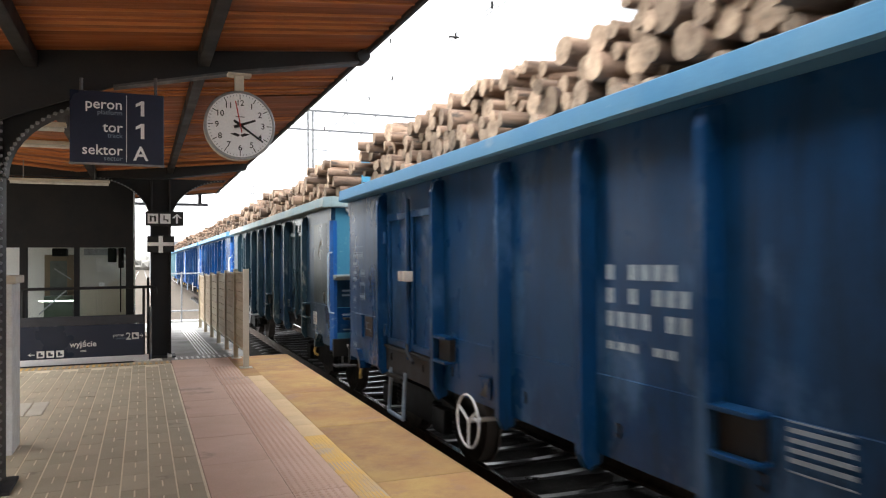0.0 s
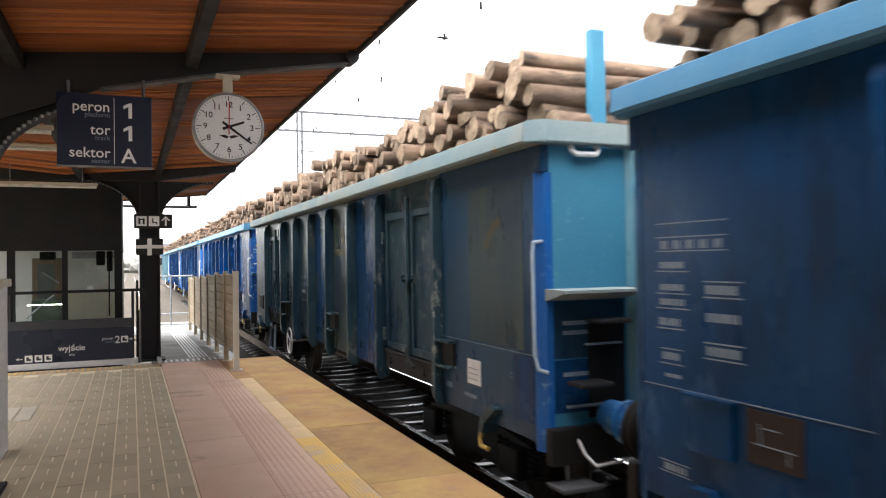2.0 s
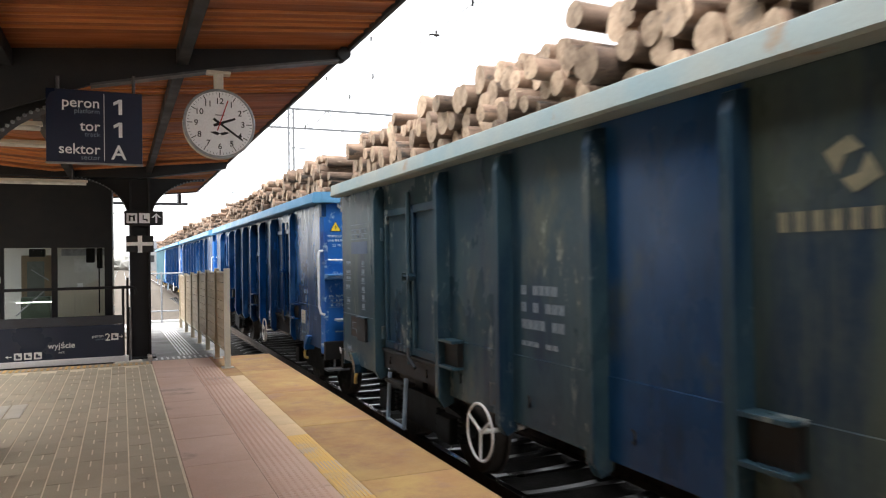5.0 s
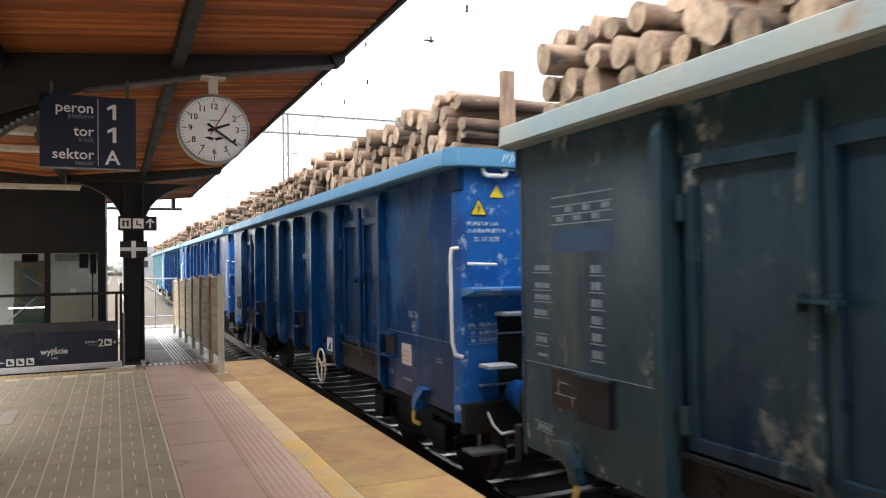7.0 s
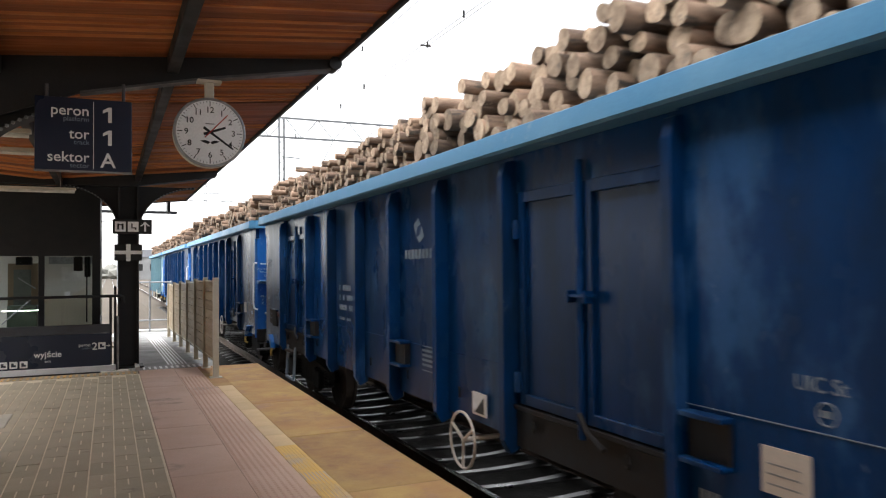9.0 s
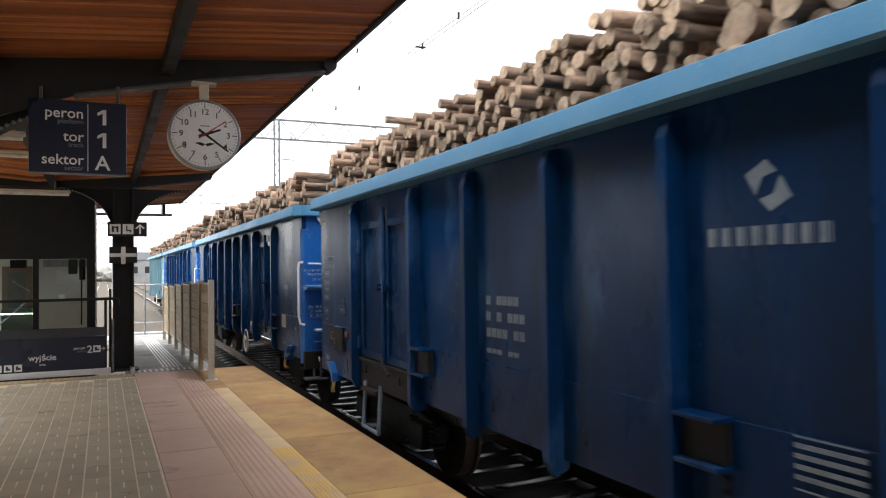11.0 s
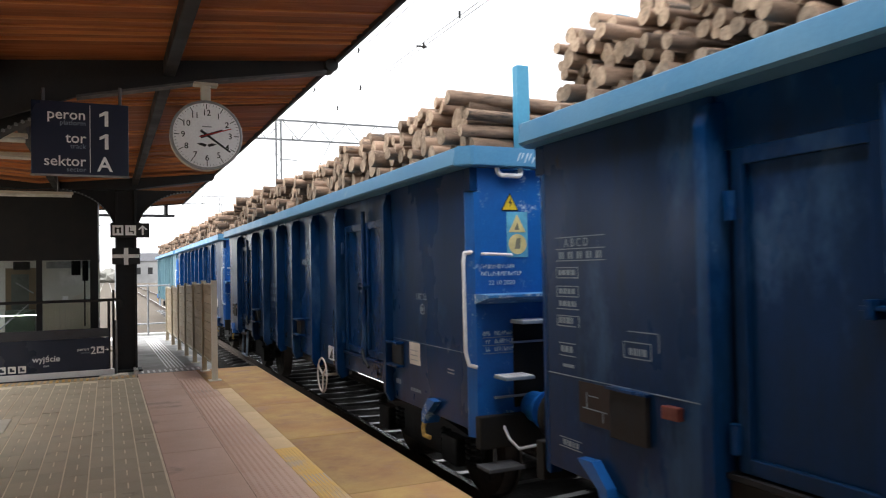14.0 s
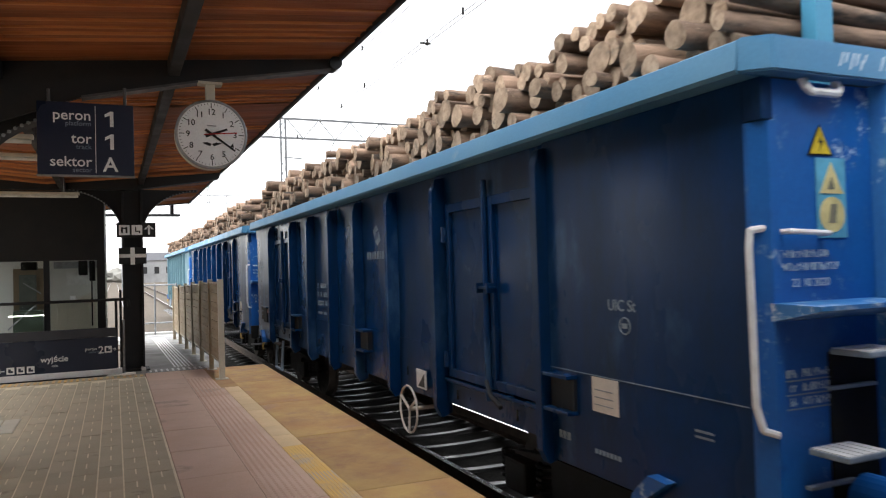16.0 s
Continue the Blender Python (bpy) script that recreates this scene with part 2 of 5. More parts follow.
def to_mesh(name, bm, materials, smooth=False):
    me = bpy.data.meshes.new(name)
    bm.to_mesh(me)
    bm.free()
    for m in materials if isinstance(materials, (list, tuple)) else [materials]:
        me.materials.append(m)
    if smooth:
        for p in me.polygons:
            p.use_smooth = True
    return me


def part(name, bm, material, parent, label="", smooth=False):
    """One mesh object under a thing or under a part."""
    ob = new(name, to_mesh(name, bm, material, smooth))
    ob.parent = parent
    return tagged(ob, label)


def thing(name, label, category, at=(0, 0, 0), group="", kind=""):
    """An empty at the base of a thing."""
    ob = new(name)
    ob.location = at
    return tagged(ob, label, category, group, kind)


def solid(name, bm, material, label, category="", kind="", smooth=False):
    return tagged(new(name, to_mesh(name, bm, material, smooth)), label, category, "", kind)


def writing(body, size, material, parent, m, name="lettering", bold=0.0, align="LEFT"):
    """Letters of the built-in font as a thin mesh."""
    cu = bpy.data.curves.new(name, "FONT")
    cu.body, cu.size, cu.extrude, cu.offset, cu.align_x = body, size, 0.0015, bold, align
    cu.resolution_u = 3
    tmp = new("tmp", cu)
    me = bpy.data.meshes.new_from_object(tmp.evaluated_get(bpy.context.evaluated_depsgraph_get()))
    bpy.data.objects.remove(tmp)
    me.materials.clear()
    me.materials.append(material)
    ob = new(name, me)
    ob.parent, ob.matrix_local = parent, m
    return ob


def front(x, y, z):
    """Lettering that faces back along the track."""
    return pose(x, y, z, 90)


def flank(x, y, z):
    """Lettering that faces the platform from the train's side."""
    return Matrix(((0, 0, -1, x), (-1, 0, 0, y), (0, 1, 0, z), (0, 0, 0, 1)))


# ---- ground and track ----
RAIL, CENTRE = -0.52, 4.1
solid("ground", box((-400, -200, -1.3), (400, 1500, -0.80)), M["earth"], "dry brown earth and gravel reaching the horizon", kind="structure")
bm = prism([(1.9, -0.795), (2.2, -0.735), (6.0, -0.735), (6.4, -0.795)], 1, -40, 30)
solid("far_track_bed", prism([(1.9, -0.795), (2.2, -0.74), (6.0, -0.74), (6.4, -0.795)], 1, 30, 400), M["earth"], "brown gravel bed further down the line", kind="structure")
solid("track_bed", bm, M["shaded_ballast"], "oily ballast bed, coloured black for the shade under the train", kind="structure")
for side in (-1, 1):
    rail = thing("rail", "rusty steel rail with a polished running head", "rail", (CENTRE + side * 0.753, 0, RAIL), kind="structure")
    part("rail_web", prism([(-0.07, -0.17), (0.07, -0.17), (0.065, -0.15), (0.012, -0.13), (0.012, -0.04), (0.036, -0.03), (0.036, -0.004), (-0.036, -0.004), (-0.036, -0.03), (-0.012, -0.04), (-0.012, -0.13), (-0.065, -0.15)], 1, -40, 400), M["rail"], rail)
    part("rail_head", box((-0.034, -40, -0.004), (0.034, 400, 0.0)), M["railtop"], rail, "shiny rail head")
ties = thing("sleeper_row", "weathered concrete sleepers, coloured dark for the train's shade, in dark ballast", "sleepers", (CENTRE, 0, RAIL - 0.17), kind="structure")
tie = bmesh.new()
loops = []
for x, top in ((-1.26, -0.05), (-1.16, -0.022), (-1.0, 0.004), (-0.72, 0.006), (-0.5, -0.008), (-0.25, -0.020), (0.0, -0.024), (0.25, -0.020), (0.5, -0.008), (0.72, 0.006), (1.0, 0.004), (1.16, -0.022), (1.26, -0.05)):
    wide = 0.052 + 0.35 * max(top + 0.05, 0)
    loops.append([tie.verts.new((x, u, v)) for u, v in ((-0.13, -0.14), (-wide - 0.03, top - 0.03), (-wide, top), (wide * 0.7, top), (wide + 0.02, top - 0.03), (0.13, -0.14))])
for a, b in zip(loops, loops[1:]):
    for j in range(5):
        tie.faces.new((a[j], b[j], b[j + 1], a[j + 1]))
tie.faces.new(loops[0])
tie.faces.new(loops[-1][::-1])
bmesh.ops.recalc_face_normals(tie, faces=tie.faces)
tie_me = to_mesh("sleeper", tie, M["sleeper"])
for i in range(90):
    ob = new("sleeper", tie_me)
    ob.parent, ob.location = ties, (random.uniform(-0.03, 0.03), -4 + i * 0.62, random.uniform(-0.01, 0.01))

# ---- platform ----
EDGE, END = 2.40, 13.35
platform = thing("platform", "station platform with grey pavers, pink slabs and ochre edge slabs", "platform", (0, 0, 0), kind="structure")
part("base", box((-9, -9, -1.2), (EDGE - 0.10, END, -0.06)), M["concrete"], platform)
part("edge_wall", box((EDGE - 0.095, -9, -1.2), (EDGE - 0.04, END, -0.085)), M["kerb"], platform, "dark platform edge wall")
part("joint_bed", box((-9, -9, -0.055), (0.445, END - 0.42, -0.003)), M["sand"], platform, "pale sand bed showing in the joints")
part("slab_bed", box((0.44, -9, -0.055), (EDGE - 0.03, END, -0.006)), M["bed"], platform)


def slab_mesh(name, w, l, material, top=0.0, bev=0.006, thick=0.05):
    return to_mesh(name, box((0, 0, top - thick), (w, l, top), bev), material)


pink_me = slab_mesh("pink_slab", 0.543, 0.993, M["pink"])
tactile_me = slab_mesh("tactile_slab", 0.410, 0.993, M["pink"])
ochre_me = slab_mesh("ochre_slab", 0.782, 1.994, M["ochre"], bev=0.012, thick=0.085)
strip_me = slab_mesh("yellow_strip", 0.203, 0.497, M["yellow"], top=0.003)
pale_me = slab_mesh("yellow_strip", 0.203, 0.497, M["paleyellow_strip"], top=0.003)
for i in range(10):
    ob = new("pink_slab", pink_me)
    ob.parent, ob.location = platform, (0.45, 3.35 + i, random.uniform(-0.002, 0.001))
    ob = new("tactile_slab", tactile_me)
    ob.parent, ob.location = platform, (0.997, 3.35 + i, random.uniform(-0.002, 0.001))
for i in range(6):
    ob = new("ochre_slab", ochre_me)
    ob.parent, ob.location = platform, (1.617, 1.35 + 2 * i, random.uniform(-0.002, 0.001))
for i in range(18):
    ob = new("yellow_strip", strip_me if i < 10 else pale_me)
    ob.parent, ob.location = platform, (1.41, 2.0 + i * 0.5, 0)
part("pale_corner_strip", box((1.37, 11.0, -0.05), (1.615, END, 0.0)), M["ochre"], platform)
bm = bmesh.new()
bx(bm, (0.45, -9, -0.05), (1.405, 3.345, 0))
bx(bm, (1.41, -9, -0.05), (1.61, 1.995, 0))
bx(bm, (1.62, -9, -0.085), (EDGE, 1.345, 0))
part("near_slabs", bm, M["pink"], platform)
# tactile bumps beside the yellow strip and grooves on it
vs, fs = [], []
for i in range(170):
    for j in range(7):
        x, y, b = 1.02 + j * 0.052, 3.4 + i * 0.052, len(vs)
        vs += [(x - 0.017, y - 0.017, -0.003), (x + 0.017, y - 0.017, -0.003), (x + 0.017, y + 0.017, -0.003), (x - 0.017, y + 0.017, -0.003), (x, y, 0.008)]
        fs += [(b, b + 1, b + 4), (b + 1, b + 2, b + 4), (b + 2, b + 3, b + 4), (b + 3, b, b + 4)]
me = bpy.data.meshes.new("tactile_bumps")
me.from_pydata(vs, [], fs)
me.materials.append(M["tactile"])
ob = new("tactile_bumps", me)
ob.parent = platform
tagged(ob, kind="stuff")
ridges = bmesh.new()
for j in range(6):
    bx(ridges, (1.425 + j * 0.03, 2.0, 0.002), (1.437 + j * 0.03, 6.98, 0.006))
part("strip_ridges", ridges, M["yellow"], platform, "fine ridges along the yellow strip")
tagged(platform.children[-1], kind="stuff")

# grey pavers with a slot down the middle of each second half
PW, PL = 0.1935, 0.41


def paver_bm(bm, x, y, z=0.0):
    poly = [(0.006, 0.001), (PW - 0.006, 0.001), (PW - 0.006, PL - 0.001), (PW / 2 + 0.006, PL - 0.001), (PW / 2 + 0.006, PL * 0.55), (PW / 2 - 0.006, PL * 0.55), (PW / 2 - 0.006, PL - 0.001), (0.006, PL - 0.001)]
    a = [bm.verts.new((x + u, y + v, z)) for u, v in poly]
    b = [bm.verts.new((x + u, y + v, z - 0.02)) for u, v in poly]
    bm.faces.new(a)
    for i in range(8):
        bm.faces.new((a[i], b[i], b[(i + 1) % 8], a[(i + 1) % 8]))


bm = bmesh.new()
paver_bm(bm, 0, 0)
paver_me = to_mesh("paver", bm, M["paver"])
rest = bmesh.new()
for i in range(19):
    x = 0.43 - PW * (i + 1)
    for j in range(24):
        y = 3.0 + j * PL + (0.2 if i % 2 else 0.0)
        if y + PL > END - 0.42:
            continue
        if i < 13 and y > 4.9 and -2.2 < x:
            ob = new("paver", paver_me)
            ob.parent, ob.location = platform, (x, y, random.uniform(-0.0015, 0.0015))
        else:
            paver_bm(rest, x, y, random.uniform(-0.0015, 0.0015))
tagged(part("far_pavers", rest, M["paver"], platform), kind="stuff")
part("near_paving", bx(box((-9, -9, -0.05), (0.43, 3.0, 0)), (-9, 3.0, -0.05), (-3.26, END - 0.42, 0)), M["paver"], platform)
# warning row across the far end of the paving
part("warning_band", box((-9, END - 0.415, -0.05), (0.43, END, -0.002)), M["paver"], platform)
ticks = bmesh.new()
for i in range(46):
    bx(ticks, (0.36 - i * 0.085, END - 0.36, -0.003), (0.40 - i * 0.085, END - 0.06, 0.006))
tagged(part("warning_ridges", ticks, M["yellow"], platform, "short ochre warning ridges"), kind="stuff")
hatch = thing("inspection_cover", "pale concrete inspection cover set in grey pavers", "hatch cover", (-1.32, 9.55, 0.004))
part("cover_slab", box((-0.30, -0.42, -0.02), (0.12, 0.42, 0.004), 0.004), M["cream"], hatch)
part("cover_frame", box((0.14, -0.42, -0.02), (0.30, 0.42, 0.003), 0.004), M["cream"], hatch)

# ---- ramp beyond the paving ----
FALL = 0.02


def rampz(y):
    return -FALL * max(y - END, 0)


ramp = thing("ramp", "grey sloping path with white guiding lines", "path", (0, 0, 0), kind="structure")
bm = prism([(END + 0.002, -1.2), (26, -1.2), (26, rampz(26)), (END + 0.002, 0.0)], 0, 0.47, 1.75)
part("path", bm, M["concrete"], ramp)
for j in range(6):
    bm = prism([(14.0, rampz(14.0)), (22.4, rampz(22.4)), (22.4, rampz(22.4) + 0.008), (14.0, rampz(14.0) + 0.008)], 0, 0.95 + j * 0.06, 0.972 + j * 0.06)
    part("guiding_line", bm, M["white"], ramp)
for j in range(12):
    part("warning_tick", box((0.52 + j * 0.09, 13.42, -0.01), (0.555 + j * 0.09, 13.72, 0.004)), M["white"], ramp)
part("end_kerb", box((0.2, 24.3, -0.5), (1.75, 24.75, -0.16)), M["white_stone"], ramp, "bright white kerb")
part("side_kerb", box((0.40, END, -0.5), (0.465, 24.3, 0.06)), M["white_stone"], ramp)

# ---- fence ----
fence = thing("fence", "tan slatted fence panels between cream posts", "fence", (1.50, 11.9, 0))
FY = (0.0, 1.25, 2.75, 4.35, 6.0, 7.8, 9.7)
for i, y in enumerate(FY):
    z = rampz(11.9 + y)
    w = 0.042 if i == 0 else 0.028
    bm = box((-w - (0.022 if i else 0), y - w, z - 0.02), (w, y + w, z + 1.54 - 0.007 * y), 0.006)
    p = part("post", bm, M["tanpost"] if i else M["cream"], fence)
    part("foot_plate", box((-w - 0.05, y - w - 0.05, z - 0.01), (w + 0.05, y + w + 0.05, z + 0.012)), M["cream"], p)
for i in range(6):
    y0, y1 = FY[i] + 0.05, FY[i + 1] - 0.04
    z = rampz(11.9 + (y0 + y1) / 2)
    tall = 1.47 - 0.007 * (y0 + y1) / 2
    step = (tall - 0.27) / 8
    for j in range(8):
        bm = box((-0.018, y0, z + 0.27 + j * step), (0.018, y1, z + 0.27 + (j + 1) * step - 0.008), 0.004)
        part("board", bm, M["tan"], fence)
    for zz in (0.245, tall):
        part("panel_rail", box((-0.026, y0, z + zz), (0.026, y1, z + zz + 0.022)), M["tanpost"], fence)
gate = thing("pipe_railing", "thin pale pipe railing closing the path", "railing", (0.5, 24.2, -0.2))
for x in (0.0, 0.62, 1.24):
    part("post", rod(bmesh.new(), (x, 0, 0), (x, 0, 1.55), 0.025), M["steel_mid"], gate)
for z in (0.35, 1.5):
    part("bar", rod(bmesh.new(), (0, 0, z), (1.24, 0, z), 0.022), M["steel_mid"], gate)

# ---- canopy ----
# BACK: canopy lengthened unseen behind the camera to keep sky light off the train
AXIS, TIP, TOP, FAR, BACK = -1.0, 1.765, 3.45, 20.1, -45.0


def roofz(x):
    """Height of the board ceiling, which rises outwards from the middle."""
    return TOP - 0.094 * (2.8 - abs(x - AXIS))


deck, strips = bmesh.new(), bmesh.new()
y = BACK
while y < FAR - 0.05:
    wide = 0.138 if y > 0 else 0.6
    lift = random.uniform(0.0, 0.014)
    for s in (1, -1):
        u = [AXIS, AXIS + s * 2.765]
        q = [(u[0], roofz(u[0]) + lift), (u[1], roofz(u[1]) + lift), (u[1], roofz(u[1]) + 0.03), (u[0], roofz(u[0]) + 0.03)]
        a = [deck.verts.new((p[0], y, p[1])) for p in q]
        e = [deck.verts.new((p[0], y + wide, p[1])) for p in q]
        for k in range(4):
            deck.faces.new((a[k], e[k], e[(k + 1) % 4], a[(k + 1) % 4]))
    # at some joints a pale strip imitates a board edge catching light
    if y > 0 and random.random() < 0.45:
        for s in (1, -1):
            u = [AXIS, AXIS + s * 2.76]
            prism([(u[0], roofz(u[0]) - 0.010), (u[1], roofz(u[1]) - 0.010), (u[1], roofz(u[1]) + 0.012), (u[0], roofz(u[0]) + 0.012)], 1, y + wide - 0.003, y + wide + 0.012, strips)
    y += wide + 0.008
bmesh.ops.recalc_face_normals(deck, faces=deck.faces)
roof = solid("ceiling", deck, M["wood"], "canopy ceiling of red-brown varnished boards", kind="structure")
canopy = thing("platform_canopy", "platform canopy with red-brown board ceiling on dark steel beams", "canopy", (0, 0, 0), kind="structure")
tagged(part("board_edges", strips, M["lit_wood"], canopy, "proud strips coloured as lit edges between the boards"), kind="stuff")
part("roof_sheet", prism([(-3.82, TOP + 0.035), (AXIS, roofz(AXIS) + 0.035), (TIP + 0.02, TOP + 0.035), (TIP + 0.02, TOP + 0.06), (AXIS, roofz(AXIS) + 0.06), (-3.82, TOP + 0.06)], 1, BACK, FAR), M["roofing"], canopy)
part("eaves_board", box((TIP + 0.002, BACK, TOP - 0.03), (TIP + 0.04, FAR, TOP + 0.10), 0.008), M["steel_dark"], canopy)
for y in (-25.1, -17.3, -9.5, -1.7, 6.1):
    for s in (1, -1):
        q = [(0, 2.66), (0.13, 2.72), (0.8, 2.985), (1.71, 3.178), (2.70, 3.345), (2.75, 3.375), (2.75, 3.44), (0, roofz(AXIS) - 0.004)]
        b = prism([(AXIS + s * u, v) for u, v in q], 1, y - 0.02, y + 0.02)
        beam = part("cantilever_beam", b, M["steel_dark"], canopy)
        low = q[2:5]
        # lower flange in a lighter grey than the web, as if lit from below
        b = prism([(AXIS + s * u, v - 0.014) for u, v in low] + [(AXIS + s * u, v + 0.004) for u, v in low[::-1]], 1, y - 0.06, y + 0.06)
        part("lower_flange", b, M["steel_lighter"], beam)
        part("end_cap", rod(bmesh.new(), (AXIS + s * 2.74, y - 0.08, 3.395), (AXIS + s * 2.74, y + 0.08, 3.395), 0.055, n=20), M["steel_dark"], beam)
y = 13.85
b = prism([(-3.8, 3.10), (0.3, 3.10), (1.74, TOP - 0.13), (TIP, TOP - 0.09), (TIP, TOP - 0.003), (AXIS, roofz(AXIS) - 0.003), (-3.8, TOP - 0.003)], 1, y - 0.11, y + 0.11)
part("cross_beam", b, M["steel_dark"], canopy)
b = prism([(0.3, roofz(0.3) - 0.03), (TIP, TOP - 0.03), (TIP, TOP - 0.003), (AXIS, roofz(AXIS) - 0.003), (AXIS, roofz(AXIS) - 0.03)], 1, 19.75, 19.95)
part("cross_beam", b, M["steel_dark"], canopy)
b = box((-1.2, 20.5, 3.13), (1.62, 20.6, 3.20), 0.02)
bx(b, (1.35, 20.0, 3.15), (1.42, 20.55, 3.44))
part("end_bar", b, M["steel_dark"], canopy)
for x in (-2.6, -0.75, 0.45):
    z = roofz(x)
    part("purlin", box((x - 0.045, BACK, z - 0.13), (x + 0.045, FAR, z - 0.006), 0.01), M["steel_dark"], canopy)


def column(x, y, h, label, arcs, reach, rise):
    """A riveted column with curved brackets towards the beam."""
    c = thing("canopy_column", label, "column", (x, y, 0), "canopy columns", "structure")
    bm = box((-0.135, -0.015, 0), (0.135, 0.015, h))
    part("web", bm, M["steel_dark"], c)
    for s in (-1, 1):
        part("flange", box((s * 0.135, -0.15, 0), (s * 0.165, 0.15, h), 0.004), M["steel_dark"], c)
    part("base_plate", box((-0.24, -0.22, 0.001), (0.24, 0.22, 0.03), 0.005), M["steel_dark"], c)
    for s in arcs:
        pts = [(s * (0.165 + reach * (1 - math.cos(a))), h - rise + rise * math.sin(a)) for a in [i * math.pi / 2 / 12 for i in range(13)]]
        poly = pts + [(s * 0.165, h)]
        arc = part("bracket_web", prism(poly, 1, -0.02, 0.02), M["steel_dark"], c)
        fl = bmesh.new()
        for (u, v), (u2, v2) in zip(pts, pts[1:]):
            d = Vector((u2 - u, v2 - v)).normalized() * 0.02
            prism([(u, v), (u2, v2), (u2 + s * d.y, v2 - s * d.x), (u + s * d.y, v - s * d.x)], 1, -0.12, 0.12, fl)
        part("bracket_flange", fl, M["steel_dark"], arc)
        for i in range(24):
            a = (i + 0.5) * math.pi / 2 / 24
            u, v = s * (0.185 + reach * (1 - math.cos(a))), h - rise + rise * math.sin(a) - 0.015
            rv = bmesh.new()
            bmesh.ops.create_icosphere(rv, subdivisions=1, radius=0.016, matrix=Matrix.Translation((u, -0.115, v)))
            part("rivet", rv, M["steel_mid"], arc)
    if x < 0:
        for i in range(44):
            rv = bmesh.new()
            bmesh.ops.create_icosphere(rv, subdivisions=1, radius=0.014, matrix=Matrix.Translation((0.168, -0.12, 0.1 + i * 0.06)))
            part("rivet", rv, M["steel_mid"], c)
    return c


column(-1.12, 6.30, 2.90, "dark riveted steel column beside a white case", (1,), 0.80, 0.60)
post2 = column(0.30, 13.9, 3.12, "dark steel column carrying small white pictogram signs", (1, -1), 0.92, 0.72)

# ---- clock ----
CX, CY, CZ = 0.712, 6.02, 2.728
clock = thing("station_clock", "round white station clock with black figures, hanging from a beam", "clock", (CX, CY, CZ))
bm = rod(bmesh.new(), (0, -0.055, 0), (0, 0.065, 0), 0.268, n=48)
part("case", bm, M["cream"], clock, "white metal case", True)
clock.children[-1].data.polygons.foreach_set("use_smooth", [len(p.vertices) == 4 for p in clock.children[-1].data.polygons])
part("dial", rod(bmesh.new(), (0, -0.058, 0), (0, -0.054, 0), 0.250, n=48), M["clockface"], clock)
rim = bmesh.new()
ring(rim, (0, -0.05, 0), 0.261, 0.012, 1, 48)
part("bezel", rim, M["steel_mid"], clock)
part("hanger", bx(box((-0.035, -0.03, 0.25), (0.035, 0.03, 0.40), 0.005), (-0.09, -0.05, 0.395), (0.09, 0.05, 0.415)), M["cream"], clock)
marks = bmesh.new()
for i in range(60):
    a = i * math.pi / 30
    long = 0.040 if i % 5 == 0 else 0.014
    wd = 0.006 if i % 5 == 0 else 0.0028
    m = Matrix.Rotation(a, 4, "Y") @ Matrix.Translation((0, -0.0585, 0.243 - long / 2)) @ Matrix.Diagonal((wd, 0.001, long, 1))
    bmesh.ops.create_cube(marks, size=1.0, matrix=m)
tagged(part("minute_marks", marks, M["black"], clock), kind="stuff")
for i in range(1, 13):
    a = radians(30 * i)
    writing(str(i), 0.064, M["black"], clock, front(0.176 * math.sin(a), -0.060, 0.176 * math.cos(a) - 0.022), "numeral", 0.0004, "CENTER")
bm = bmesh.new()
for s in (1, -1):
    prism([(0, -0.075), (s * 0.035, -0.062), (s * 0.075, -0.068), (s * 0.05, -0.080), (s * 0.015, -0.092)], 1, -0.0605, -0.0590, bm)
part("emblem", bm, M["black"], clock)
part("maker_mark", box((-0.035, -0.0605, 0.062), (0.035, -0.059, 0.070)), M["steel_mid"], clock)


def hand(name, angle, length, tail, w0, w1, depth, material):
    bm = prism([(-w0, -tail), (w0, -tail), (w1, length), (-w1, length)], 1, depth, depth - 0.003)
    h = part(name, bm, material, clock)
    h.matrix_local = pose(0, 0, 0, 0, angle, 0)
    return h


hand("hour_hand", 70, 0.125, 0.05, 0.011, 0.008, -0.062, M["black"])
hand("minute_hand", 126, 0.215, 0.06, 0.010, 0.006, -0.067, M["black"])
second_hand = hand("second_hand", -6, 0.19, 0.06, 0.004, 0.004, -0.072, M["red"])

# ---- hanging platform sign ----
sign = thing("platform_sign", "dark navy hanging sign with white platform, track and sector lettering", "sign", (-0.165, 6.0, 2.66))
part("panel", box((-0.325, 0.0, -0.265), (0.318, 0.06, 0.265), 0.004), M["signblue"], sign)
part("lower_edge", box((-0.33, -0.006, -0.275), (0.322, 0.066, -0.266)), M["steel_mid"], sign)
part("divider", box((0.055, -0.003, -0.25), (0.059, -0.0005, 0.245)), M["white"], sign)
for x in (-0.25, 0.26):
    part("hanger", rod(bmesh.new(), (x, 0.03, 0.26), (x, 0.03, 0.26 + (0.10 if x < 0 else 0.14)), 0.012), M["steel_lighter"], sign)
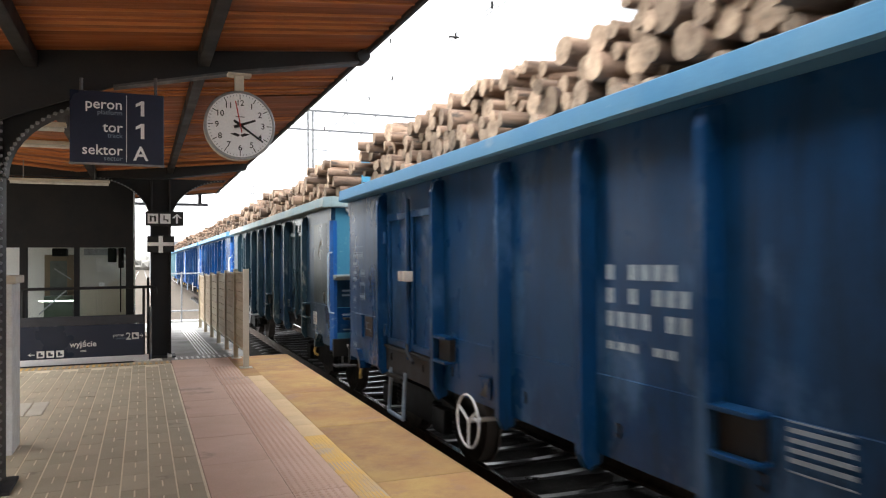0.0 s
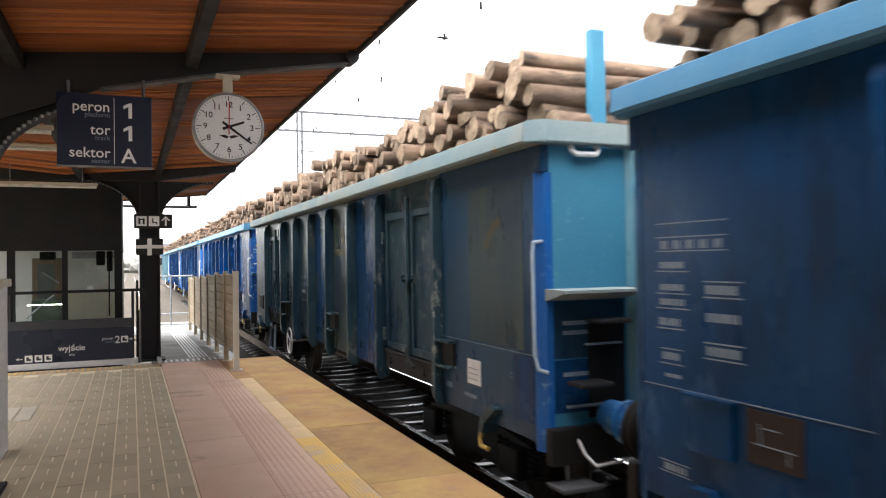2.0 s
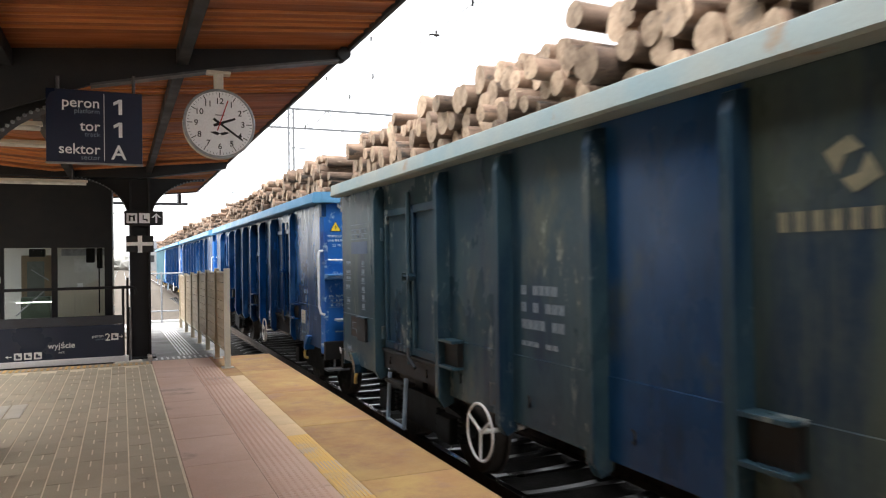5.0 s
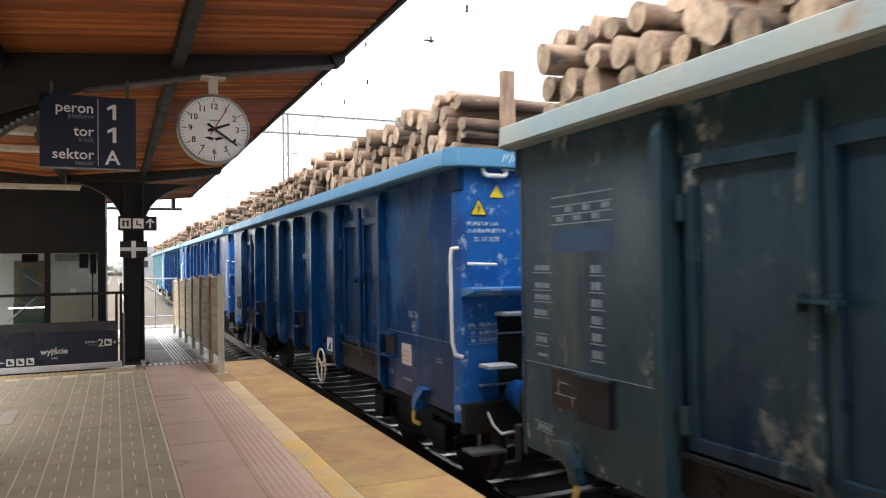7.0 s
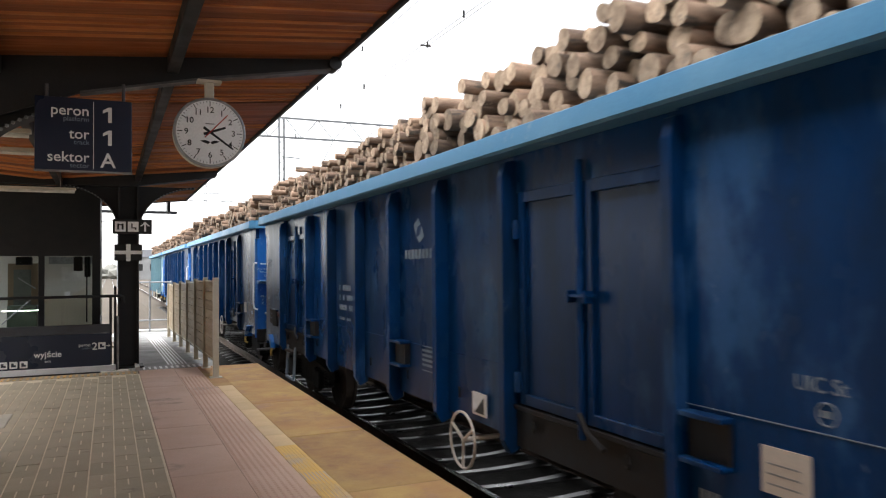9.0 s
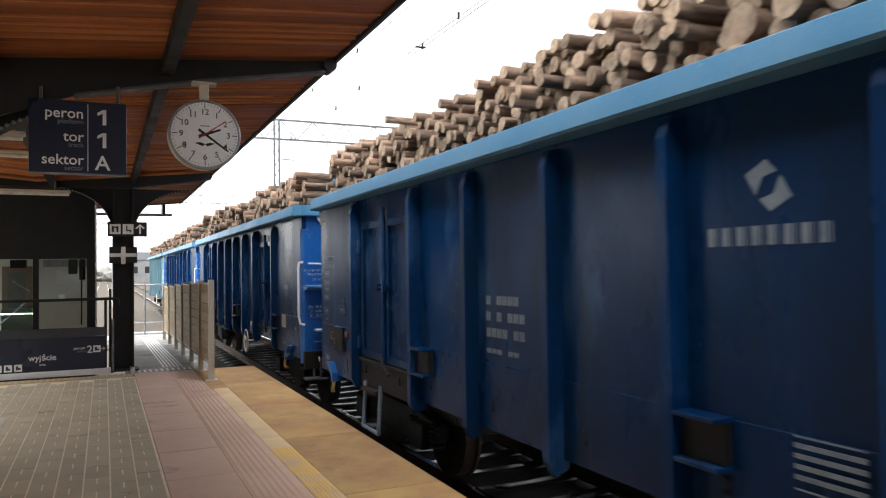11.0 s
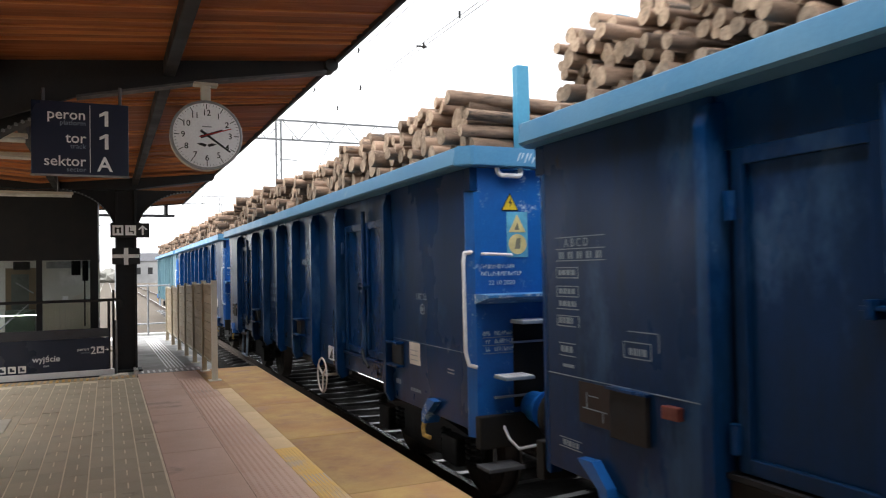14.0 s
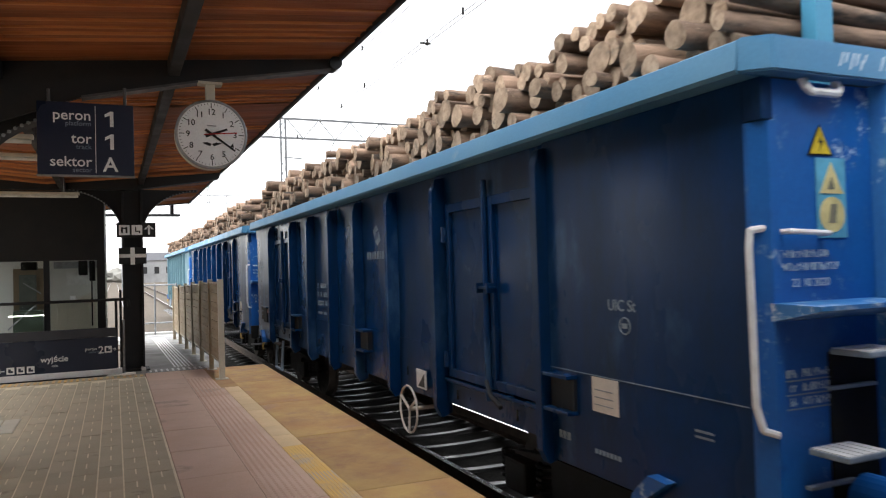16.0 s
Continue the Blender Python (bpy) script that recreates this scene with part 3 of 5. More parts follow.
for word, small, figure, z in (("peron", "platform", "1", 0.142), ("tor", "track", "1", -0.028), ("sektor", "sector", "A", -0.198)):
    writing(word, 0.105, M["white"], sign, front(0.03, -0.001, z - 0.005), "word", 0.001, "RIGHT")
    writing(small, 0.05, M["faded"], sign, front(0.03, -0.001, z - 0.047), "small_word", 0.0, "RIGHT")
    if figure == "1":
        one = prism([(0.155, z - 0.045), (0.180, z - 0.045), (0.180, z + 0.068), (0.160, z + 0.068), (0.120, z + 0.045), (0.120, z + 0.022), (0.155, z + 0.040)], 1, -0.004, -0.0005)
        part("figure", one, M["white"], sign)
    else:
        writing(figure, 0.15, M["white"], sign, front(0.155, -0.001, z - 0.038), "figure", 0.002, "CENTER")

# ---- signs on the far column ----
pict = thing("pictogram_sign", "small dark sign with two white pictograms and an arrow", "sign", (0.36, 13.70, 2.41))
part("plate", box((-0.31, 0, -0.125), (0.31, 0.03, 0.125), 0.004), M["black"], pict)
for x in (-0.19, 0.01):
    part("white_square", box((x - 0.085, -0.004, -0.085), (x + 0.085, -0.0005, 0.085)), M["white"], pict)
    bm = bmesh.new()
    if x < 0:
        bx(bm, (x - 0.05, -0.006, -0.05), (x - 0.02, -0.0045, 0.05))
        bx(bm, (x + 0.02, -0.006, -0.05), (x + 0.05, -0.0045, 0.05))
        bx(bm, (x - 0.02, -0.006, 0.02), (x + 0.02, -0.0045, 0.04))
    else:
        bx(bm, (x - 0.03, -0.006, -0.01), (x - 0.01, -0.0045, 0.055))
        bx(bm, (x - 0.03, -0.006, -0.03), (x + 0.045, -0.0045, -0.012))
        bx(bm, (x + 0.03, -0.006, -0.055), (x + 0.05, -0.0045, -0.012))
    part("pictogram", bm, M["black"], pict)
part("arrow", prism([(0.20, 0.09), (0.28, 0.01), (0.245, 0.01), (0.215, 0.045), (0.215, -0.08), (0.185, -0.08), (0.185, 0.045), (0.155, 0.01), (0.12, 0.01)], 1, -0.004, -0.0005), M["white"], pict)
cross = thing("cross_sign", "small dark sign with a white cross", "sign", (0.295, 13.70, 1.97))
part("plate", box((-0.22, 0, -0.14), (0.22, 0.03, 0.14), 0.004), M["black"], cross)
part("cross", prism([(-0.035, 0.14), (0.035, 0.14), (0.035, 0.03), (0.21, 0.03), (0.21, -0.03), (0.035, -0.03), (0.035, -0.15), (-0.035, -0.15), (-0.035, -0.03), (-0.21, -0.03), (-0.21, 0.03), (-0.035, 0.03)], 1, -0.005, -0.0005), M["white"], cross)

# ---- stair railing with the exit board ----
rail = thing("stair_railing", "dark pipe railing round the stairs with a navy exit board", "railing", (0, 13.55, 0))
part("handrail", pipe([(-3.4, 0, 1.23), (0.16, 0, 1.24), (0.21, -0.02, 1.22), (0.22, -0.02, 1.12)], 0.024), M["steel_dark"], rail)
for x in (-3.3, -1.78, 0.02):
    part("post", rod(bmesh.new(), (x, 0.03, 0), (x, 0.03, 1.23), 0.022), M["steel_dark"], rail)
for i in range(2):
    part("post", rod(bmesh.new(), (0.09 + 0.04 * i, 0.06, 0), (0.09 + 0.04 * i, 0.06, 1.4 - 0.5 * i), 0.02), M["steel_mid"] if i else M["steel_dark"], rail)
part("plinth", box((-3.4, -0.06, 0.001), (0.10, 0.10, 0.10), 0.01), M["white"], rail)
board = thing("exit_board", "navy board with white exit lettering, arrows and pictograms", "sign", (0, 13.50, 0.08))
part("panel", box((-3.3, 0, 0.02), (0.02, 0.03, 0.55), 0.003), M["signblue"], board)
part("upper_panel", box((-3.3, 0.005, 0.553), (0.02, 0.03, 0.70), 0.003), mat("grey_blue_panel", (0.055, 0.06, 0.075), 0.5, scale=2, bump=0.02), board)
writing("wyj\u015bcie", 0.13, M["white"], board, front(-0.90, -0.001, 0.20), "word", 0.002, "CENTER")
writing("exit", 0.06, M["white"], board, front(-0.90, -0.001, 0.115), "small_word", 0, "CENTER")
writing("peron", 0.072, M["white"], board, front(-0.455, -0.001, 0.345), "small_word")
writing("platform", 0.045, M["faded"], board, front(-0.40, -0.001, 0.30), "small_word")
writing("2", 0.17, M["white"], board, front(-0.26, -0.001, 0.285), "figure", 0.002)
for x, z in ((-0.11, 0.345), (-1.52, 0.10), (-1.38, 0.10), (-1.24, 0.10), (-2.4, 0.10)):
    p = part("white_square", box((x - 0.055, -0.004, z - 0.055), (x + 0.055, -0.0005, z + 0.055)), M["white"], board)
    bm = bmesh.new()
    bx(bm, (x - 0.03, -0.006, z - 0.03), (x + 0.005, -0.0045, z + 0.03))
    bx(bm, (x + 0.005, -0.006, z - 0.03), (x + 0.035, -0.0045, z))
    part("pictogram", bm, M["signblue"], p)
part("arrow", prism([(-0.045, 0.351), (-0.005, 0.351), (-0.015, 0.375), (0.015, 0.345), (-0.015, 0.315), (-0.005, 0.339), (-0.045, 0.339)], 1, -0.004, -0.0005), M["white"], board)
part("arrow", prism([(-1.60, 0.106), (-1.67, 0.106), (-1.65, 0.13), (-1.70, 0.10), (-1.65, 0.07), (-1.67, 0.094), (-1.60, 0.094)], 1, -0.004, -0.0005), M["white"], board)

# ---- glazed stair house ----
house = thing("stair_house", "dark panelled stair enclosure with large front windows", "stair enclosure", (0, 14.7, 0), kind="structure")
part("lower_wall", box((-3.6, 0, -0.3), (-0.15, 0.10, 0.70)), M["steel_dark"], house)
part("fascia", box((-3.6, 0, 1.93), (-0.15, 0.10, 3.17)), M["steel_dark"], house, "black panelled fascia")
for x0, x1 in ((-0.28, -0.15), (-1.13, -1.04), (-1.98, -1.86)):
    part("window_post", box((x0, 0, 0.70), (x1, 0.10, 1.93)), M["steel_dark"], house)
for x0, x1 in ((-1.04, -0.28), (-1.86, -1.13)):
    g = part("pane", box((x0, 0.04, 0.70), (x1, 0.05, 1.93)), M["glass"], house)
    g.visible_shadow = False
part("side_wall", box((-0.25, 0.10, -0.3), (-0.15, 3.4, 0.70)), M["steel_dark"], house)
part("side_top", box((-0.25, 0.10, 1.93), (-0.15, 3.4, 3.17)), M["steel_dark"], house)
g = part("side_pane", box((-0.21, 0.10, 0.70), (-0.20, 3.4, 1.93)), M["glass"], house)
g.visible_shadow = False
part("back_wall", box((-3.6, 3.4, -0.3), (-0.15, 3.5, 3.1)), M["inside"], house)
part("back_window", box((-0.95, 3.385, 1.45), (-0.45, 3.398, 1.75)), M["tube"], house, "pale flat panel on the back wall")
part("side_screen", box((-3.6, 0.1, -0.3), (-3.5, 3.4, 1.2)), M["inside"], house)
part("inner_panel", box((-1.13, 0.9, -0.3), (-0.30, 0.96, 1.16)), M["ribbed"], house, "pale ribbed inner panel")
for i in range(9):
    part("rib", box((-1.10 + i * 0.092, 0.88, -0.3), (-1.07 + i * 0.092, 0.90, 1.15)), M["ribbed"], house)
part("inner_door", box((-1.80, 1.9, -0.3), (-1.28, 1.95, 1.82)), mat("dull_brown_inner_door", (0.16, 0.12, 0.075), 0.6, second=(0.20, 0.15, 0.095), scale=2), house)
part("door_pane", box((-1.70, 1.885, 0.95), (-1.40, 1.898, 1.70)), mat("green_grey_door_pane", (0.13, 0.15, 0.13), 0.3, scale=2), house)
part("machine", box((-1.75, 1.3, 0.3), (-1.25, 1.6, 1.02), 0.02), mat("green_ticket_machine", (0.07, 0.10, 0.07), 0.5, scale=3), house)
part("notice", box((-0.80, 1.56, 1.12), (-0.70, 1.58, 1.26)), M["white"], house)
part("fold_out_board", prism([(-0.70, 1.08), (-0.40, 1.18), (-0.40, 1.34), (-0.64, 1.22)], 1, 1.55, 1.57), M["cream"], house)
part("conduit", rod(bmesh.new(), (-0.38, 0.5, 0.72), (-0.38, 0.5, 1.9), 0.012), M["iron"], house)
part("vent_box", box((-1.55, 0.7, 1.78), (-1.30, 1.0, 1.93), 0.02), M["iron"], house)
part("dark_beam", box((-1.05, 1.2, 1.80), (-0.30, 1.3, 1.93)), M["steel_mid"], house)
part("brace", rod(bmesh.new(), (-1.75, 0.6, 0.72), (-1.30, 0.6, 1.15), 0.012), M["steel_mid"], house)
part("brace", rod(bmesh.new(), (-1.5, 0.6, 1.55), (-1.22, 0.6, 1.35), 0.012), M["steel_mid"], house)
part("lamp_line", box((-1.78, 0.9, 0.937), (-1.15, 0.91, 0.947)), glow("lit_tube", (1, 0.98, 0.92), 4.0), house, "lit lamp tube")
part("fitting", box((-0.60, 0.5, 1.66), (-0.45, 0.62, 1.93), 0.02), M["iron"], house)
part("fitting", box((-0.42, 0.5, 1.55), (-0.32, 0.62, 1.93), 0.02), M["iron"], house)

# ---- lamps under the canopy ----
for x0, y, z in ((-1.90, 13.0, 2.91), (-2.10, 8.0, 2.95), (-1.65, 10.4, 3.12)):
    lamp = thing("ceiling_lamp", "long unlit white lamp tube under the canopy", "lamp", (x0, y, z), "canopy lamps")
    part("tray", box((0, -0.05, 0.02), (1.42, 0.05, 0.06), 0.006), M["cream"], lamp)
    part("tube", rod(bmesh.new(), (0.02, 0, 0), (1.40, 0, 0), 0.025), M["tube"], lamp)
    for x in (0.2, 1.2):
        part("hanger", rod(bmesh.new(), (x, 0, 0.06), (x, 0, roofz(x0 + x) - z), 0.008), M["steel_mid"], lamp)

# ---- white case beside the near column ----
case = thing("display_case", "white metal case with a pale cap beside the column", "cabinet", (-1.32, 7.55, 0))
part("body", box((-0.28, -0.22, 0.001), (0.28, 0.22, 1.48), 0.012), M["whitepaint"], case)
part("cap", box((-0.32, -0.25, 1.48), (0.31, 0.25, 1.55), 0.012), M["cream"], case)
part("handle", box((0.19, -0.245, 0.88), (0.215, -0.22, 1.02), 0.005), M["black"], case)
part("door_seam", box((0.12, -0.224, 0.05), (0.124, -0.2205, 1.45)), M["black"], case)

# ---- overhead line ----


def gantry(y, x0, x1, top, name_label):
    g = thing("line_gantry", name_label, "gantry", (x0, y, -0.8), "overhead line gantries")
    h = top + 0.8
    for dx in (-0.12, 0.12):
        part("mast_leg", box((dx - 0.04, -0.06, 0), (dx + 0.04, 0.06, h)), M["mast"], g)
    lace = bmesh.new()
    for i in range(int(h / 0.5)):
        rod(lace, (-0.12, 0, i * 0.5), (0.12, 0, i * 0.5 + 0.5), 0.02, n=5)
    tagged(part("mast_lacing", lace, M["mast"], g), kind="stuff")
    for z in (h - 0.95, h):
        part("chord", box((-4.6, -0.05, z - 0.045), (x1 - x0, 0.05, z + 0.045)), M["mast"], g)
    lace = bmesh.new()
    n = int((x1 - x0 + 4.6) / 0.8)
    for i in range(n):
        a = -4.6 + i * 0.8
        rod(lace, (a, 0, h - 0.95 if i % 2 else h), (a + 0.8, 0, h if i % 2 else h - 0.95), 0.026, n=5)
    tagged(part("chord_lacing", lace, M["mast"], g), kind="stuff")
    part("arm", rod(bmesh.new(), (0, 0, h - 1.9), (0.9, 0, h - 1.95), 0.03), M["mast"], g)
    part("drop_arm", rod(bmesh.new(), (2.6, 0, h - 0.95), (2.0, 0, h - 2.2), 0.025), M["mast"], g)
    return g


gantry(36.0, 7.65, 26.0, 9.05, "grey lattice gantry over the tracks")
gantry(96.0, 13.0, 34.0, 11.2, "grey lattice gantry far down the line")
for x, z, lab, clamps in ((4.06, 4.83, "contact wire over the track", (8.3, 12.3, 17.5)), (4.14, 4.83, "twin contact wire over the track", (9.65, 14.0)), (4.1, 5.55, "carrying wire over the track", (12.5, 15.6)), (8.6, 5.3, "contact wire over the second track", (18.0, 26.0))):
    wire = thing("overhead_wire", "thin dark " + lab, "wire", (x, 0, z), "overhead wires")
    part("cable", rod(bmesh.new(), (0, -10, 0), (0, 150, 0), 0.0055, n=6), M["mast"], wire)
    part("hanger", rod(bmesh.new(), (0, 36, 0), (0, 36, 8.1 - z), 0.015, n=6), M["mast"], wire)
    for y in clamps:
        c = rod(bmesh.new(), (0, y, -0.03), (0, y, 0.06), 0.016, n=8)
        if y == 9.65:
            rod(c, (-0.11, y, 0), (0.05, y, 0), 0.014, n=8)
        part("clamp", c, M["iron"], wire)

# ---- distance ----
for x, y, h in ((-3.0, 60, 7), (-1.4, 85, 8), (1.0, 110, 8), (2.2, 150, 9), (-0.6, 42, 6.0), (-5.5, 70, 8)):
    p = thing("line_mast", "thin grey mast beside the tracks", "mast", (x, y, -0.8), "line masts")
    part("pole", rod(bmesh.new(), (0, 0, 0), (0, 0, h), 0.09, 0.06), M["steel_mid"], p)
    part("arm", rod(bmesh.new(), (0, 0, h - 1), (1.4, 0, h - 0.9), 0.03), M["steel_mid"], p)
side_bed = prism([(-5.2, -0.797), (-4.8, -0.74), (1.2, -0.74), (1.6, -0.797)], 1, 26, 400)
solid("second_track_bed", side_bed, M["earth"], "brown gravel bed of a second track", kind="structure")
for x in (-0.9, 0.55):
    solid("far_rail", box((x - 0.035, 27, -0.74), (x + 0.035, 400, -0.60)), M["railtop"], "far steel rail on brown gravel", kind="structure")
part("crossing_slab", box((-3.0, 27.5, -0.78), (2.0, 29.0, -0.58)), M["white_stone"], thing("level_crossing", "pale concrete crossing slabs between the rails", "crossing", (0, 0, 0), kind="structure"))
clumps = bmesh.new()
rnd = random.Random(9)
for i in range(420):
    x, y = rnd.uniform(-90, 60), rnd.uniform(230, 320)
    s = rnd.uniform(1.2, 3.6)
    bmesh.ops.create_icosphere(clumps, subdivisions=1, radius=s, matrix=Matrix.Translation((x, y, -0.8 + rnd.uniform(0, 2.5))) @ Matrix.Diagonal((1, 1, rnd.uniform(0.6, 1.2), 1)))
for v in clumps.verts:
    v.co += Vector((rnd.uniform(-0.5, 0.5), rnd.uniform(-0.5, 0.5), rnd.uniform(-0.5, 0.5)))
solid("far_trees", clumps, M["leaf"], "hazy line of bare trees on the horizon", "trees", "stuff")
for x, y, w, h in ((-14, 190, 12, 5), (3, 215, 16, 6), (-30, 200, 14, 7)):
    hs = thing("far_building", "pale low building far down the line", "building", (x, y, -0.8), "far buildings")
    part("wall", box((0, 0, 0), (w, 8, h)), M["haze"], hs)
    part("roof", prism([(-0.4, h), (8.4, h), (4, h + 2.2)], 0, -0.3, w + 0.3), M["roofing"], hs)
    for i in range(int(w / 3)):
        part("window", box((1 + i * 3, -0.05, h * 0.4), (2.2 + i * 3, 0.0, h * 0.7)), M["black"], hs)

# ---- added building, out of view, that blocks sky light from the left ----
hall = thing("station_building", "plain grey plastered building, added out of view to block sky light", "building", (-9.2, -45, 0), kind="structure")
part("wall", box((-0.4, 0, -0.8), (0, 58, 7.2)), M["plaster"], hall)
part("roof", prism([(-9.0, 9.0), (0.6, 7.2), (0.6, 7.32), (-9.0, 9.15)], 1, -0.5, 58.5), M["roofing"], hall)
part("gable", box((-8.8, 57.6, -0.8), (-0.4, 58, 7.2)), M["plaster"], hall)
for i in range(9):
    win = part("window", box((-0.02, 3 + i * 6, 0.9), (0.015, 4.4 + i * 6, 2.7)), M["black"], hall)
    part("frame", bx(box((0.016, 2.9 + i * 6, 0.82), (0.05, 4.5 + i * 6, 0.9)), (0.016, 2.9 + i * 6, 2.7), (0.05, 4.5 + i * 6, 2.78)), M["cream"], win)

# ---- freight wagons ----
POSTS = (1.87, 3.65, 4.87, 6.06, 7.20, 8.40, 9.58, 11.38)
MIRRORED = (1.62, 3.42, 4.62, 5.82, 6.96, 8.15, 9.58, 11.38)
BODY, PITCH, FIRST = 13.0, 14.04, 11.2


def wagon(k, paint, rim_paint, end_paint, label, posts_paint=None, turned=False, panels=(), marks=()):
    """An open four-axle wagon; its empty stands on the track at the body's near end."""
    w = thing("freight_wagon", label, "freight wagon", (CENTRE, FIRST + PITCH * k, RAIL), "train of open wagons")
    posts_paint = posts_paint or paint
    posts = MIRRORED if k == -1 else POSTS
    low_edge = 0.88 if abs(k) == 1 else 0.962
    coat = list(panels) or [paint] * 9  # near end panel, door, five sides, door, far end panel
    bm = bmesh.new()
    bx(bm, (-1.36, 0.05, 1.02), (1.36, BODY - 0.05, 1.10))
    part("floor_plate", bm, M["iron"], w)
    part("underframe", bx(bx(box((-0.25, -0.2, 0.80), (0.25, BODY + 0.2, 1.02)), (-1.30, 0.1, 0.95), (-1.18, BODY - 0.1, 1.02)), (1.18, 0.1, 0.95), (1.30, BODY - 0.1, 1.02)), M["iron"], w)
    for s in (-1, 1):
        xi, xo = s * 1.37, s * 1.41
        for y0, y1, j in ((0.0, posts[0], 0), (posts[7], BODY, 8)):
            y0, y1 = max(y0, 0.10), min(y1, BODY - 0.10)
            bm = box((xi, y0, 0.86), (xo, y1, 2.998), 0.004)
            p = part("end_panel", bm, coat[j], w)
            part("weld_seam", box((xo, y0 + 0.02, 1.475), (xo + s * 0.004, y1, 1.480)), M["faded"], p)
            c = (-0.012, 0.098) if j == 0 else (BODY - 0.098, BODY + 0.012)
            part("corner_gusset", box((s * 1.34, c[0], 2.805), (xo, c[1], 2.998), 0.004), coat[j], w)
        for i in range(1, 6):
            y0, y1 = posts[i], posts[i + 1]
            bm = prism([(s * 1.33, 0.93), (s * 1.378, 0.93), (s * 1.378, 1.44), (s * 1.37, 1.445), (s * 1.37, 2.998), (s * 1.33, 2.998)], 1, y0, y1)
            sp = part("side_panel", bm, coat[i + 1], w)
            if s < 0 and k < 3:
                ye = y1 - 0.30
                part("rope_eye", pipe([(-1.378, ye + 0.035, 1.16), (-1.405, ye - 0.02, 1.16), (-1.41, ye - 0.035, 1.125), (-1.405, ye - 0.02, 1.09), (-1.378, ye + 0.035, 1.09)], 0.008, 6), M["iron"], sp)
        for y0, y1 in ((posts[0], posts[1]), (posts[6], posts[7])):
            bm = box((s * 1.33, y0, 2.725), (s * 1.37, y1, 2.998))
            part("door_header", bm, paint, w)
            # black sheet fills the gaps round the leaves in place of inner shade
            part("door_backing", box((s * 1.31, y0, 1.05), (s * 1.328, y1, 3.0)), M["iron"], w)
            bm = prism([(s * 1.33, low_edge), (s * 1.39, low_edge), (s * 1.39, 1.14), (s * 1.415, 1.155), (s * 1.415, 1.18), (s * 1.33, 1.185)], 1, y0, y1)
            sill = part("door_sill", bm, coat[1] if k == 2 else M["bluebrown"], w, "dark blue-brown door sill")
            for ye in (y0 + 0.45, y1 - 0.30):
                part("rope_eye", pipe([(s * 1.39, ye + 0.035, 1.09), (s * 1.42, ye - 0.02, 1.09), (s * 1.425, ye - 0.035, 1.06), (s * 1.42, ye - 0.02, 1.03), (s * 1.39, ye + 0.035, 1.03)], 0.008, 6), M["iron"], sill)
            mid = (y0 + y1) / 2
            for a, b in ((y0 + 0.10, mid - 0.03), (mid + 0.03, y1 - 0.10)):
                bm = box((s * 1.33, a, 1.195), (s * 1.36, b, 2.72))
                for p, q in (((a, 1.195), (a + 0.07, 2.72)), ((b - 0.07, 1.195), (b, 2.72)), ((a + 0.07, 1.195), (b - 0.07, 1.27)), ((a + 0.07, 2.64), (b - 0.07, 2.72))):
                    bx(bm, (s * 1.36, p[0], p[1]), (s * 1.395, q[0], q[1]), 0.006)
                d = part("door_leaf", bm, coat[1 if y0 < 5 else 7], w)
                for hz in (1.35, 2.45):
                    hy = a if a < mid - 0.1 else b
                    part("hinge", rod(bmesh.new(), (s * 1.41, hy, hz - 0.07), (s * 1.41, hy, hz + 0.07), 0.028), posts_paint, d)
            bm = rod(bmesh.new(), (s * 1.41, mid, 1.10), (s * 1.41, mid, 2.85), 0.026)
            bar = part("lock_bar", bm, posts_paint, w)
            part("latch_bar", box((s * 1.38, mid - 0.13, 1.985), (s * 1.45, mid + 0.12, 2.005), 0.005), posts_paint, bar)
            for off in (-0.105, 0.075):
                part("latch", box((s * 1.40, mid + off - (0.026 if k == -1 else 0.015), 1.95), (s * (1.50 if k == -1 else 1.465), mid + off + (0.026 if k == -1 else 0.015), 2.06 if k == -1 else 2.03), 0.008), M["paper"] if k == -1 else posts_paint, bar)
            part("lever", pipe([(s * 1.44, mid - 0.02, 1.26), (s * 1.47, mid - 0.14, 1.17), (s * 1.47, mid - 0.30, 1.10)], 0.018), M["bluebrown"], bar)
        for y in posts:
            bm = prism([(s * 1.34, 0.86), (s * 1.44, 0.82), (s * 1.495, 0.92), (s * 1.495, 2.84), (s * 1.46, 2.95), (s * 1.34, 2.97)], 1, y - 0.042, y + 0.042)
            bmesh.ops.bevel(bm, geom=[e for e in bm.edges], offset=0.006, segments=1, affect="EDGES")
            part("stanchion", bm, posts_paint, w)
        # shelves beside the stanchions, with a dark box as the shade between them
        for y in (posts[0] - 0.35, posts[3] - 0.34, posts[6] - 0.34):
            part("pocket", box((s * 1.36, y + 0.01, 1.225), (s * 1.435, y + 0.28, 1.43)), M["bluebrown"] if k else M["iron"], w, "dark box put in as shade between the shelves")
            for z in (1.20, 1.43):
                part("bracket_shelf", box((s * 1.36, y, z), (s * 1.495, y + 0.29, z + 0.025), 0.004), posts_paint, w)
        bm = prism([(s * 1.53, 3.0), (s * 1.55, 3.018), (s * 1.53, 3.15), (s * 1.51, 3.16), (s * 1.38, 3.16), (s * 1.33, 3.0)], 1, 0.0, BODY)
        part("rim", bm, rim_paint, w, "pale weathered top rim")
        for y in (0.80, BODY - 0.68):
            u = 1 if y < 6 else -1
